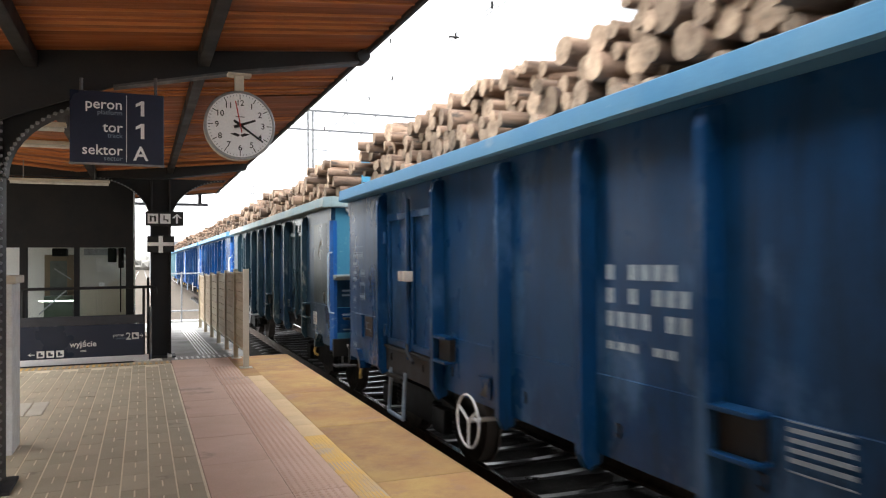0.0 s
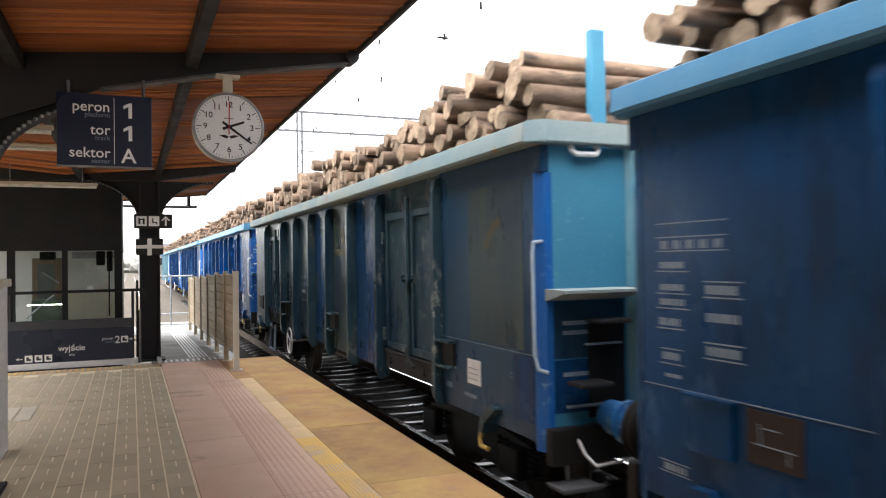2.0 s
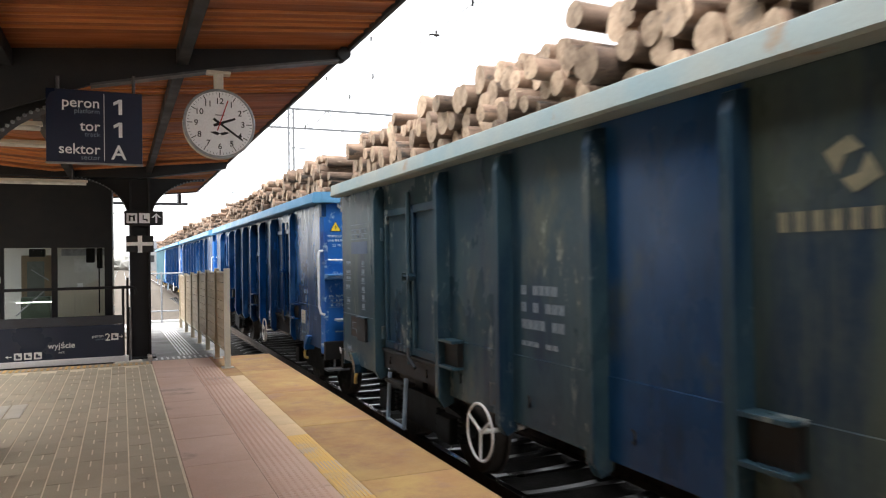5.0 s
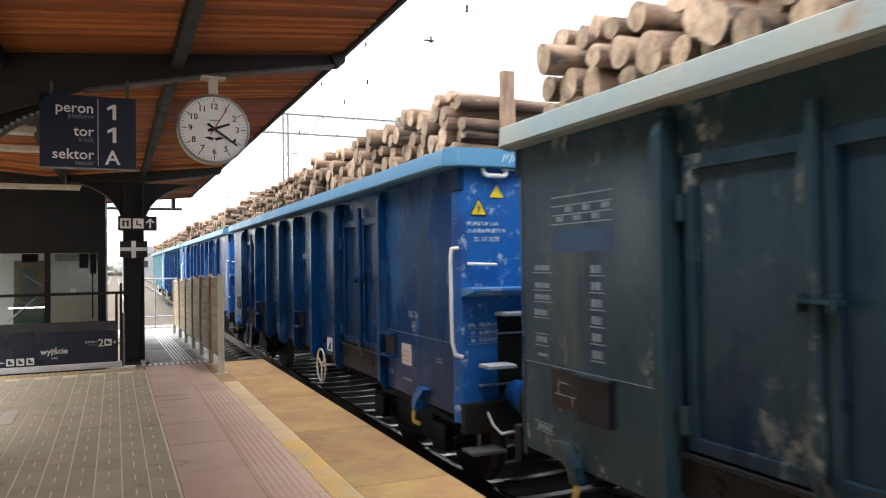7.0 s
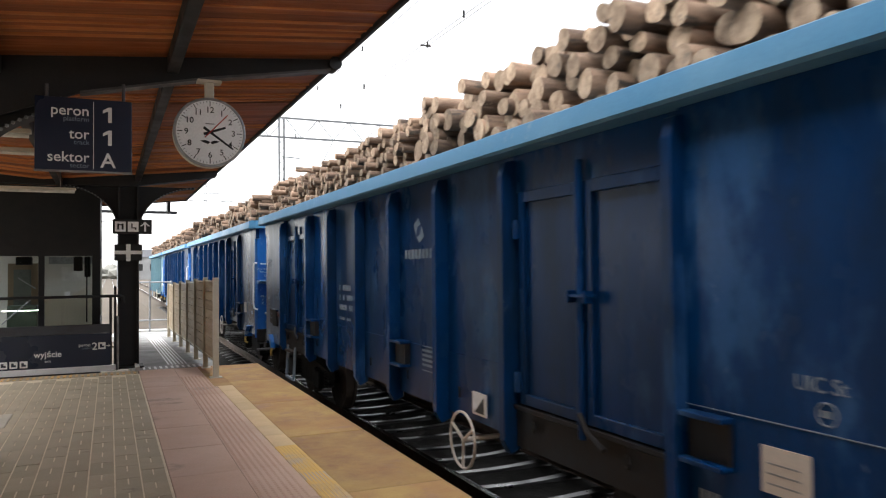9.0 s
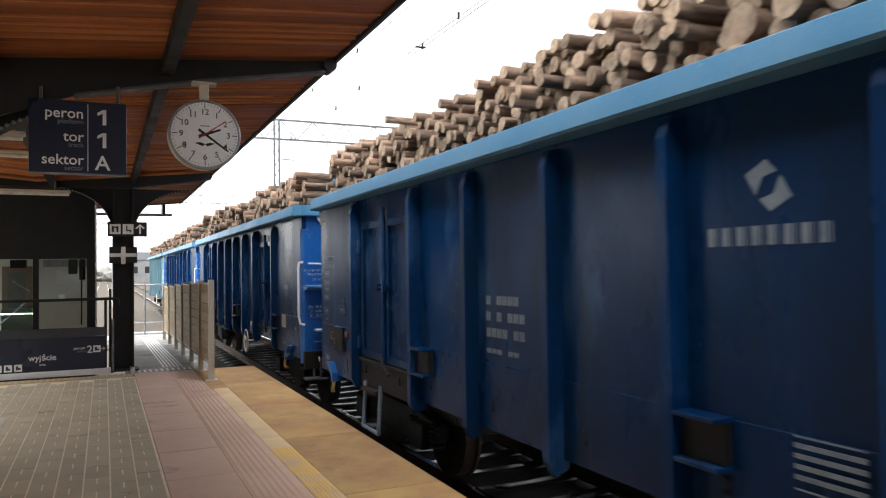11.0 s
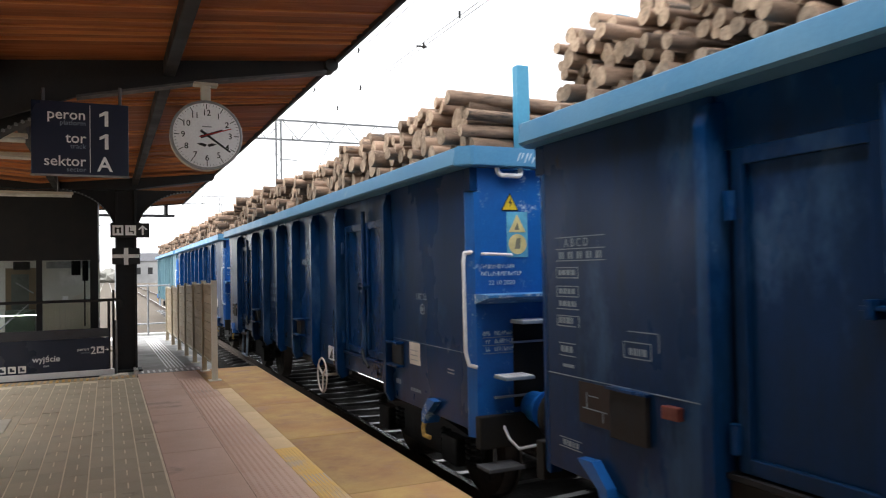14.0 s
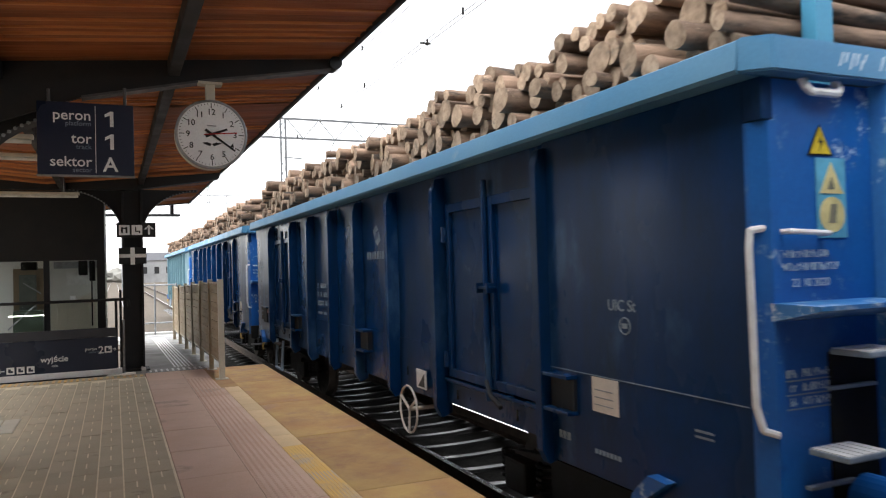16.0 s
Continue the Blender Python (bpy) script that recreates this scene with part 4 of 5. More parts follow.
            bm = prism([(y - u * 0.17, 1.0), (y - u * 0.02, 1.01), (y + u * 0.12, 0.88), (y + u * 0.14, 0.78), (y + u * 0.07, 0.77), (y + u * 0.03, 0.86)], 0, s * 1.33, s * 1.48)
            hook = part("rope_hook_bracket", bm, end_paint if k > 0 else paint, w)
            bm = pipe([(s * 1.45, y + u * 0.11, 0.79), (s * 1.47, y + u * 0.12, 0.72), (s * 1.47, y + u * 0.10, 0.66), (s * 1.44, y + u * 0.03, 0.645)], 0.021)
            part("hook", bm, M["yellowiron"], hook, "chipped yellow and white hook")
        # bogies
    for yc in (1.9, BODY - 1.9):
        bog = part("bogie_frame", bx(box((-0.9, yc - 0.18, 0.5), (0.9, yc + 0.18, 0.80), 0.03), (-0.3, yc - 0.4, 0.45), (0.3, yc + 0.4, 0.62)), M["iron"], w)
        for s in (-1, 1):
            bm = prism([(yc - 1.25, 0.44), (yc - 1.25, 0.60), (yc - 0.6, 0.68), (yc + 0.6, 0.68), (yc + 1.25, 0.60), (yc + 1.25, 0.44), (yc + 0.5, 0.32), (yc - 0.5, 0.32)], 0, s * 0.98, s * 1.06)
            part("bogie_side", bm, M["iron"], bog)
            for ya in (yc - 0.9, yc + 0.9):
                bm = box((s * 0.95, ya - 0.17, 0.34), (s * 1.18, ya + 0.17, 0.60), 0.03)
                part("axle_box", bm, M["iron"], bog)
                for d in (-0.28, 0.28):
                    sp = bmesh.new()
                    for j in range(5):
                        ring(sp, (s * 1.05, ya + d, 0.40 + j * 0.05), 0.07, 0.016, 2, 10)
                    part("spring", sp, M["iron"], bog)
        for ya in (yc - 0.9, yc + 0.9):
            bm = bmesh.new()
            rod(bm, (-0.95, 0, 0), (0.95, 0, 0), 0.08)
            for s in (-1, 1):
                rod(bm, (s * 0.69, 0, 0), (s * 0.82, 0, 0), 0.455, n=32)
                rod(bm, (s * 0.66, 0, 0), (s * 0.69, 0, 0), 0.48, n=32)
                for a in range(6):
                    t = a * math.pi / 3
                    rod(bm, (s * 0.825, 0.28 * math.cos(t), 0.28 * math.sin(t)), (s * 0.835, 0.28 * math.cos(t), 0.28 * math.sin(t)), 0.05, n=8)
            ws = part("wheelset", bm, M["wheel"], w)
            ws.location = (0, ya, 0.46)
    # hand brake wheel and steps on the platform side
    hy = BODY - 4.30 if turned else 4.30
    hw = ring(bmesh.new(), (-1.50, hy, 0.79), 0.225, 0.011, 0)
    for a in (0.5, 2.6, 4.7):
        rod(hw, (-1.49, hy, 0.79), (-1.50, hy + 0.22 * math.cos(a), 0.79 + 0.22 * math.sin(a)), 0.013, n=6)
    rod(hw, (-1.50, hy, 0.79), (-1.1, hy, 0.79), 0.02)
    part("handwheel", hw, M["whitepaint"] if turned else M["paper"], w, "chipped white brake handwheel")
    plate = part("brake_plate", box((-1.418, hy - 0.26, 1.00), (-1.408, hy - 0.02, 1.18)), M["whitepaint"] if k > 0 else paint, w)
    part("brake_mark", prism([(hy - 0.22, 1.02), (hy - 0.07, 1.02), (hy - 0.22, 1.15)], 0, -1.422, -1.418), M["black"], plate)
    sy = 10.62
    bm = pipe([(-1.40, sy + 0.5, 0.93), (-1.43, sy + 0.5, 0.42), (-1.43, sy, 0.42), (-1.40, sy, 0.93)], 0.024)
    part("step_frame", bm, M["faded"], w)
    part("step_board", box((-1.46, sy, 0.84), (-1.30, sy + 0.5, 0.87)), M["iron"] if turned else M["brownplate"], w)
    # ends
    for e, y, yo in ((0, 0.0, -1), (1, BODY, 1)):
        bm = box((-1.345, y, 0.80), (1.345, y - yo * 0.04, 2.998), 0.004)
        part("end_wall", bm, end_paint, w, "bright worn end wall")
        bm = prism([(-1.545, y + yo * 0.002), (-1.43, y + yo * 0.11), (1.43, y + yo * 0.11), (1.545, y + yo * 0.002)], 2, 3.002, 3.163)
        bmesh.ops.bevel(bm, geom=list(bm.edges), offset=0.01, segments=2, affect="EDGES")
        er = part("end_rim", bm, rim_paint, w)
        if k > 0 and e == 0:
            for i, (u, v, long) in enumerate(((-1.02, 3.05, 0.07), (-0.98, 3.07, 0.05), (-0.95, 3.04, 0.08), (-0.91, 3.06, 0.06), (-0.88, 3.04, 0.05), (-0.85, 3.08, 0.04), (-0.74, 3.05, 0.07), (-0.69, 3.06, 0.05), (-0.62, 3.04, 0.05))):
                part("paint_scrape", prism([(u, v), (u + 0.010, v), (u + 0.016 + long * 0.4, v + long), (u + long * 0.4, v + long)], 1, -0.1105, -0.1125), M["stencil"], er)
        for x in (-0.62, 0.62):
            bm = prism([(x - 0.055, y), (x - 0.055, y + yo * 0.11), (x - 0.04, y + yo * 0.125), (x + 0.04, y + yo * 0.125), (x + 0.055, y + yo * 0.11), (x + 0.055, y)], 2, 0.85, 3.0)
            st = part("end_stanchion", bm, endchip if k > 0 else cyanpale if k == 0 else rim_paint, w)
            if k >= 0 and x < 0 and e == 0:
                part("tail_lamp", box((x - 0.005, y - 0.13, 1.56), (x + 0.075, y - 0.20, 1.63), 0.008), M["redlamp"], st, "small faded red lamp")
            if k > 0 and x < 0:
                part("grab_pole", pipe([(x - 0.05, y + yo * 0.12, 2.84), (x - 0.01, y + yo * 0.15, 2.84), (x + 0.01, y + yo * 0.15, 2.79), (x + 0.02, y + yo * 0.15, 2.0), (x + 0.0, y + yo * 0.12, 1.96)], 0.014), M["whitepaint"], st, "white painted upright grab pole")
        for x in (-1.40, 1.40):
            sx = 1 if x > 0 else -1
            bm = prism([(x - sx * 0.08, y - yo * 0.098), (x + sx * 0.012, y - yo * 0.098), (x + sx * 0.012, y - yo * 0.075), (x - sx * 0.025, y + yo * 0.012), (x - sx * 0.08, y + yo * 0.012)], 2, 0.80, 2.80)
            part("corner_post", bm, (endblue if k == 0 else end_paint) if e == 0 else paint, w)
        bm = box((-1.40, y + yo * 0.01, 0.72), (1.40, y + yo * 0.10, 0.98), 0.01)
        part("headstock", bm, M["iron"], w)
        for x in (-0.875, 0.875):
            bm = rod(bmesh.new(), (x, y + yo * 0.05, 1.02), (x, y + yo * 0.26, 1.02), 0.125, n=24)
            rod(bm, (x, y + yo * 0.26, 1.02), (x, y + yo * 0.285, 1.02), 0.155, n=24)
            rod(bm, (x, y + yo * 0.285, 1.02), (x, y + yo * 0.465, 1.02), 0.105, n=24)
            b = part("buffer", bm, endchip if k == 0 else end_paint, w)
            part("buffer_head", rod(bmesh.new(), (x, y + yo * 0.465, 1.02), (x, y + yo * 0.515, 1.02), 0.22, 0.21, n=28), M["iron"], b, "black greasy buffer head", True)
        part("coupling", pipe([(0, y + yo * 0.05, 0.98), (0, y + yo * 0.30, 0.92), (0, y + yo * 0.42, 0.84)], 0.045), M["iron"], w)
        for s in ((-1,) if e == 0 else (1,)):
            part("corner_handrail", pipe([(s * 1.37, y - yo * 0.02, 2.31), (s * 1.44, y - yo * 0.05, 2.30), (s * 1.45, y - yo * 0.05, 2.22), (s * 1.45, y - yo * 0.04, 1.50), (s * 1.43, y - yo * 0.02, 1.39), (s * 1.37, y + yo * 0.012, 1.37)], 0.017 if k else 0.013), M["whitepaint"] if k else M["stencil"], w, "white painted grab rail")
            if k != 0:
                hz = 0.12 if k == 1 else 0.0
                part("end_handrail", pipe([(s * 1.31, y, 2.29 - hz), (s * 1.31, y + yo * 0.06, 2.29 - hz), (s * 1.06, y + yo * 0.06, 2.28 - hz), (s * 1.06, y, 2.28 - hz)], 0.013), M["whitepaint"], w)
            part("top_grip", pipe([(s * 1.165, y + yo * 0.02, 3.02), (s * 1.165, y + yo * 0.05, 2.96), (s * 1.14, y + yo * 0.06, 2.935), (s * 0.97, y + yo * 0.06, 2.935), (s * 0.945, y + yo * 0.05, 2.96), (s * 0.945, y + yo * 0.02, 3.02)], 0.02), M["whitepaint"], w)
            bm = prism([(y, 1.88), (y + yo * 0.26, 1.94), (y + yo * 0.26, 1.96), (y, 1.965)], 0, s * 1.38, s * 0.70)
            part("step_shelf", bm, endchip if k > 0 else rim_paint, w)
            part("end_ledge", prism([(y, 1.93), (y + yo * 0.10, 1.94), (y + yo * 0.10, 1.985), (y, 1.99)], 0, s * 0.56, s * -0.56), endchip if k > 0 else rim_paint, w)
            for x0, z in ((1.09, 1.72), (1.25, 1.28)):
                bm = box((s * x0, y + yo * 0.06, z), (s * (x0 - 0.27), y + yo * 0.26, z + 0.026), 0.006)
                tread = part("step_tread", bm, M["faded"] if k else M["bluebrown"], w)
                for j in range(5):
                    part("tread_rib", box((s * (x0 - 0.01 - j * 0.052), y + yo * 0.065, z + 0.026), (s * (x0 - 0.054 - j * 0.052), y + yo * 0.255, z + 0.031)), M["whitepaint"] if k else M["bluebrown"], tread)
                part("step_lip", box((s * (x0 - 0.02), y + yo * 0.02, z - 0.17), (s * (x0 - 0.33), y + yo * 0.05, z - 0.155)), M["faded"], tread)
            # no hollow here: a black sheet on the end wall gives the shade
            part("step_recess", box((s * 1.03, y, 1.02), (s * 0.71, y + yo * 0.012, 1.72)), M["iron"], w, "flat black sheet drawn as shade behind the steps")
            bm = box((s * 1.40, y + yo * 0.02, 0.57), (s * 1.08, y + yo * 0.24, 0.60), 0.006)
            low = part("low_step", bm, M["steel_lighter"], w)
            part("step_hanger", rod(bmesh.new(), (s * 1.25, y + yo * 0.05, 0.59), (s * 1.25, y + yo * 0.05, 0.95), 0.016), M["steel_lighter"], low)
            part("shunter_grip", pipe([(s * 1.19, y + yo * 0.05, 0.95), (s * 1.17, y + yo * 0.16, 0.80), (s * 1.12, y + yo * 0.22, 0.73), (s * 0.72, y + yo * 0.24, 0.76), (s * 0.68, y + yo * 0.12, 0.95)], 0.012), M["whitepaint"], w)
    # stakes that hold the load
    for y in (0.17, BODY - 0.17):
        part("stake", box((-0.86, y - 0.045, 1.1), (-0.74, y + 0.045, 3.93), 0.006), M["bark"] if k == 1 and y < 1 else cyan, w, "upright stake beside the logs")
    # stencils, labels and plates on the platform side
    XS = -1.4105

    def stripe(y, z, wide, high, material=None, name="stencil_bar", x=XS):
        if name == "stencil_bar" and high >= 0.03 and wide >= 0.055 and k < 3:
            pen = 0
            while pen < wide:
                run = min(0.022 + 0.014 * ((pen * 1000 + z * 313) % 3) / 2, wide - pen)
                part("stencil_mark", box((x, y - pen - run, z), (x - 0.002, y - pen, z + high)), material or M["faded"], w)
                pen += run + 0.012
            return None
        return part(name, box((x, y - wide, z), (x - 0.002, y, z + high)), material or M["faded"], w)

    for i in range(3 if k else 0):
        stripe(12.78, 2.21 + i * 0.075, 0.53, 0.006)
    for i in range(5 if k else 0):
        stripe(12.74 - i * 0.1, 2.225, 0.055, 0.045)
    if k == 0:
        stripe(12.52, 2.24, 0.66, 0.15, tealblue, "painted_patch")
        for i in range(4):
            stripe(12.52, 2.42 + i * 0.06, 0.66, 0.008)
        for i in range(6):
            stripe(12.46 - i * 0.1, 2.44 + (i % 2) * 0.06, 0.07, 0.035)
            stripe(12.10, 1.56 + i * 0.105, 0.15, 0.008)
            stripe(12.08, 1.58 + i * 0.105, 0.10, 0.05)
    if "grid" in marks:
        writing("A B C D", 0.075, M["faded"], w, flank(XS - 0.001, 12.68, 2.302), "lettering")
    for z in (2.10, 1.98, 1.90):
        stripe(12.78, z, 0.25, 0.006)
        stripe(12.75, z + 0.02, 0.19, 0.035)
    stripe(12.78, 1.79, 0.21, 0.007)
    for z in (2.10, 1.98, 1.79) if k > 0 else ():
        stripe(12.78, z + 0.066, 0.25, 0.006)
        stripe(12.78, z, 0.006, 0.07)
        stripe(12.536, z, 0.006, 0.07)
    stripe(12.76, 1.81, 0.16, 0.04)
    for z in (1.60, 1.68):
        stripe(12.76, z, 0.18, 0.006)
    stripe(12.74, 1.625, 0.14, 0.04)
    stripe(12.72, 1.53, 0.12, 0.02)
    stripe(12.78, 1.01, 0.24, 0.006)
    stripe(12.78, 1.07, 0.24, 0.006)
    stripe(12.74, 1.025, 0.17, 0.035)
    # outline of a box drawn as a volume mark
    for y, z, ww, hh in () if k <= 0 else ((12.10, 1.74, 0.24, 0.006), (12.10, 1.65, 0.24, 0.006), (12.10, 1.65, 0.006, 0.095), (11.866, 1.65, 0.006, 0.095), (12.06, 1.80, 0.26, 0.006), (11.80, 1.70, 0.006, 0.10), (12.05, 1.67, 0.15, 0.04)):
        stripe(y, z, ww, hh)
    lz = (-0.14, -0.10)[k] if k in (0, 1) else 0.0
    ly = 0.0 if k else -0.09
    part("side_label", box((XS, 1.10 + ly, 1.26 + lz), (XS - 0.005, 1.36 + ly, 1.47 + lz)), M["paper"] if k else M["whitepaint"], w, "pale paper label")
    for i in range(3):
        stripe(1.33 + ly, 1.30 + lz + i * 0.045, 0.18, 0.008, M["steel_mid"], "label_line", XS - 0.005)
    if k in (1, 2):
        uz = 0.24 if k == 1 else 0.0
        writing("UIC St", 0.095, M["faded"], w, flank(XS - 0.001, 1.18, 1.885 - uz), "lettering")
        hoop = bmesh.new()
        ring(hoop, (XS - 0.002, 1.02, 1.80 - uz), 0.048, 0.004, 0, 20)
        part("round_mark", hoop, M["faded"], w)
        stripe(1.05, 1.785 - uz, 0.05, 0.03)
    stripe(1.75, 1.02, 0.14, 0.05)
    stripe(1.35, 1.00, 0.26, 0.03)
    stripe(0.48, 1.30, 0.13, 0.012)
    stripe(0.48, 1.27, 0.13, 0.012)
    py, hy2 = (11.82, 12.22) if k == -1 else (12.22, 11.88)
    part("frame_plate", box((XS, py, 1.21), (XS - 0.008, py + 0.32, 1.46)), M["brownplate"], w, "rusty brown data plate")
    for y, z, ww, hh in ((12.46, 1.30, 0.006, 0.10), (12.50, 1.30, 0.24, 0.006), (12.44, 1.38, 0.10, 0.006), (12.30, 1.24, 0.006, 0.06)):
        stripe(y + py - 12.22, z, ww, hh, M["faded"], "plate_line", XS - 0.009)
    part("card_holder", box((XS, hy2, 1.18), (XS - 0.035, hy2 + 0.32, 1.46), 0.006), M["bluebrown"] if k >= 0 else posts_paint, w)
    part("holder_flap", box((XS, hy2 - 0.02, 1.46), (XS - 0.05, hy2 + 0.34, 1.475)), posts_paint, w)
    if k > 0:
        part("tail_lamp_socket", box((XS, 11.62, 1.37), (XS - 0.05, 11.74, 1.44), 0.008), mat("faded_red_lamp_socket", (0.16, 0.04, 0.03), 0.6, scale=20), w)
    if "logo" in marks:
        lx = -1.3725
        bm = bmesh.new()
        prism([(5.62, 2.60), (5.50, 2.66), (5.44, 2.60), (5.52, 2.58), (5.56, 2.50)], 0, lx - 0.001, lx - 0.003, bm)
        prism([(5.36, 2.48), (5.48, 2.42), (5.54, 2.48), (5.46, 2.50), (5.42, 2.58)], 0, lx - 0.001, lx - 0.003, bm)
        part("emblem", bm, M["faded"] if k else M["olive"], w)
        for i in range(8):
            stripe(5.86 - i * 0.09, 2.27, 0.06, 0.09, M["faded"] if k else M["olive"], "stencil_bar", lx)
    lx = -1.3725
    rows = {"big": (6.80, 2.05, 0.125, 0.145), "small": (8.22, 1.90, 0.092, 0.125)}[("big" if "big" in marks else "small")]
    for r, mask in enumerate(("1011110", "1010111", "1111011", "1110110")):
        for i, on in enumerate(mask):
            if on == "1":
                stripe(rows[0] - i * rows[2] * 0.92, rows[1] - r * rows[3], rows[2] * 0.7, rows[2] * (0.75 if r < 3 else 0.4), M["stencil"] if k < 0 else M["faded"], "stencil_bar", lx)
    if "big" in marks or k == 1:
        for i in range(6):
            stripe(5.36, 1.44 - i * 0.045, 0.34, 0.008 if i in (0, 5) else 0.022, M["faded"], "stencil_bar", -1.402)
    # signs on the near end wall
    EY = -0.0045

    def label(name, poly, material, y=EY):
        return part(name, prism(poly, 1, y, y - 0.002), material, w)

    def word(x, z, high, count):
        """A stencilled word too worn to read: upright strokes with a few crossbars."""
        bm, pick = bmesh.new(), random.Random(int(z * 1000) + count)
        for i in range(count):
            u = x + i * high * 0.62
            bx(bm, (u, EY - 0.002, z), (u + high * 0.16, EY, z + high * pick.choice((0.7, 1.0, 1.0))))
            bx(bm, (u + high * 0.17, EY - 0.002, z + high * pick.choice((0.0, 0.42, 0.84))), (u + high * 0.46, EY, z + high * pick.choice((0.16, 0.58, 1.0))))
        return tagged(part("stencil_word", bm, M["stencil"], w), kind="stuff")

    if k >= 1:
        tx, tz, up = (-0.165, -0.06, 0.33) if k == 1 else (0.0, 0.0, 0.0)
        label("warning_sign", [(-1.12 + tx, 2.65 + tz), (-0.95 + tx, 2.65 + tz), (-1.035 + tx, 2.80 + tz)], M["black"], EY)
        label("warning_sign", [(-1.105 + tx, 2.658 + tz), (-0.965 + tx, 2.658 + tz), (-1.035 + tx, 2.785 + tz)], M["yellowpaint"], EY - 0.003)
        label("lightning_mark", [(u + tx, v + tz) for u, v in ((-1.03, 2.755), (-1.05, 2.71), (-1.035, 2.71), (-1.045, 2.67), (-1.015, 2.72), (-1.03, 2.72))], M["black"], EY - 0.006)
        word(-1.32, 2.17 + up, 0.036, 10)
        word(-1.09, 2.17 + up, 0.036, 4)
        word(-1.32, 2.11 + up, 0.036, 8)
        word(-1.135, 2.11 + up, 0.036, 9)
        writing("22 10 2020", 0.055, M["stencil"], w, front(-1.25, EY - 0.001, 2.035 + up), "lettering")
        for z, lead in ((1.62, 4), (1.555, 2), (1.49, 2)):
            word(-1.33 + (4 - lead) * 0.022, z, 0.036, lead)
            word(-1.205, z, 0.036, 9)
            label("stencil_line", [(-1.36, z - 0.018), (-0.96, z - 0.018), (-0.96, z - 0.012), (-1.36, z - 0.012)], M["faded"])
    if k == 2:
        label("sticker_sheet", [(-1.07, 2.26), (-0.87, 2.26), (-0.87, 2.64), (-1.07, 2.64)], M["cyanpatch"])
        label("paper_triangle", [(-1.05, 2.47), (-0.89, 2.47), (-0.97, 2.62)], M["paleyellow"], EY - 0.003)
        label("round_sticker", [(-0.97 + 0.085 * math.cos(a * math.pi / 12), 2.37 + 0.085 * math.sin(a * math.pi / 12)) for a in range(24)], M["paleyellow"], EY - 0.003)
        label("sticker_mark", [(-1.0, 2.33), (-0.95, 2.33), (-0.94, 2.42), (-0.98, 2.42)], M["olive"], EY - 0.006)
        label("sticker_mark", [(-1.0, 2.49), (-0.95, 2.49), (-0.97, 2.55)], M["olive"], EY - 0.006)
    if k == 1:
        label("warning_sign", [(-1.09, 2.75), (-0.95, 2.75), (-1.02, 2.86)], M["yellowpaint"], EY - 0.003)
    if k == -1:
        for z in (2.05, 1.97, 1.74, 1.66):
            stripe(12.42, z, 0.27, 0.007)
        for z in (1.99, 1.85, 1.68):
            stripe(12.40, z, 0.22, 0.045)
    if k == 0:
        part("painted_patch", box((XS, 0.26, 1.50), (XS - 0.003, 1.20, 2.78)), oliveb, w, "faded olive repaint")
        part("painted_patch", box((XS, 0.11, 0.98), (XS - 0.003, 0.45, 1.46)), tealblue, w, "blue repaint")
        label("painted_patch", [(-1.37, 1.46), (-0.70, 1.46), (-0.70, 1.875), (-1.37, 1.875)], slate, EY + 0.003)
        label("painted_patch", [(-1.34, 1.07), (-0.95, 1.07), (-0.95, 1.45), (-1.34, 1.45)], tealblue, EY + 0.003)
        for u0, u1 in ((-0.555, 0.555), (0.69, 1.34)):
            label("painted_patch", [(u0, 0.99), (u1, 0.99), (u1, 1.92), (u0, 1.92)], slate, EY + 0.003)
        part("rust_streak", prism([(0.90, 2.28), (0.86, 2.26), (0.78, 2.38), (0.62, 2.47), (0.63, 2.52), (0.76, 2.48), (0.84, 2.40)], 0, XS - 0.0035, XS - 0.0045), M["rusty"], w, "brown rust streak")
        for z in (1.70, 1.63, 1.33):
            label("stencil_bar", [(-1.24, z), (-0.85, z), (-0.85, z + 0.03), (-1.24, z + 0.03)], M["faded"])
    return w


def log_shapes(count):
    out = []
    for i in range(count):
        bm = bmesh.new()
        n, r1, L = 14, 0.5, 1.0
        for z in (0, 0.33, 0.67, 1):
            rr = 0.5 - 0.03 * z + random.uniform(-0.015, 0.015)
            for j in range(n):
                a = 2 * math.pi * j / n
                q = rr * (1 + 0.08 * math.sin(2 * a + i) + 0.05 * math.sin(3 * a + 2 * i) + random.uniform(-0.03, 0.03))
                bm.verts.new((z - 0.5, q * math.cos(a), q * math.sin(a)))
        bm.verts.ensure_lookup_table()
        for s in range(3):
            for j in range(n):
                f = bm.faces.new([bm.verts[s * n + j], bm.verts[s * n + (j + 1) % n], bm.verts[(s + 1) * n + (j + 1) % n], bm.verts[(s + 1) * n + j]])
                f.smooth = True
        for s in (0, 3):
            f = bm.faces.new([bm.verts[s * n + j] for j in range(n)])
            f.material_index = 1
        bmesh.ops.recalc_face_normals(bm, faces=bm.faces)
        out.append(to_mesh("log", bm, [M["bark"], M["cut"]]))
    return out


LOGS = log_shapes(10)


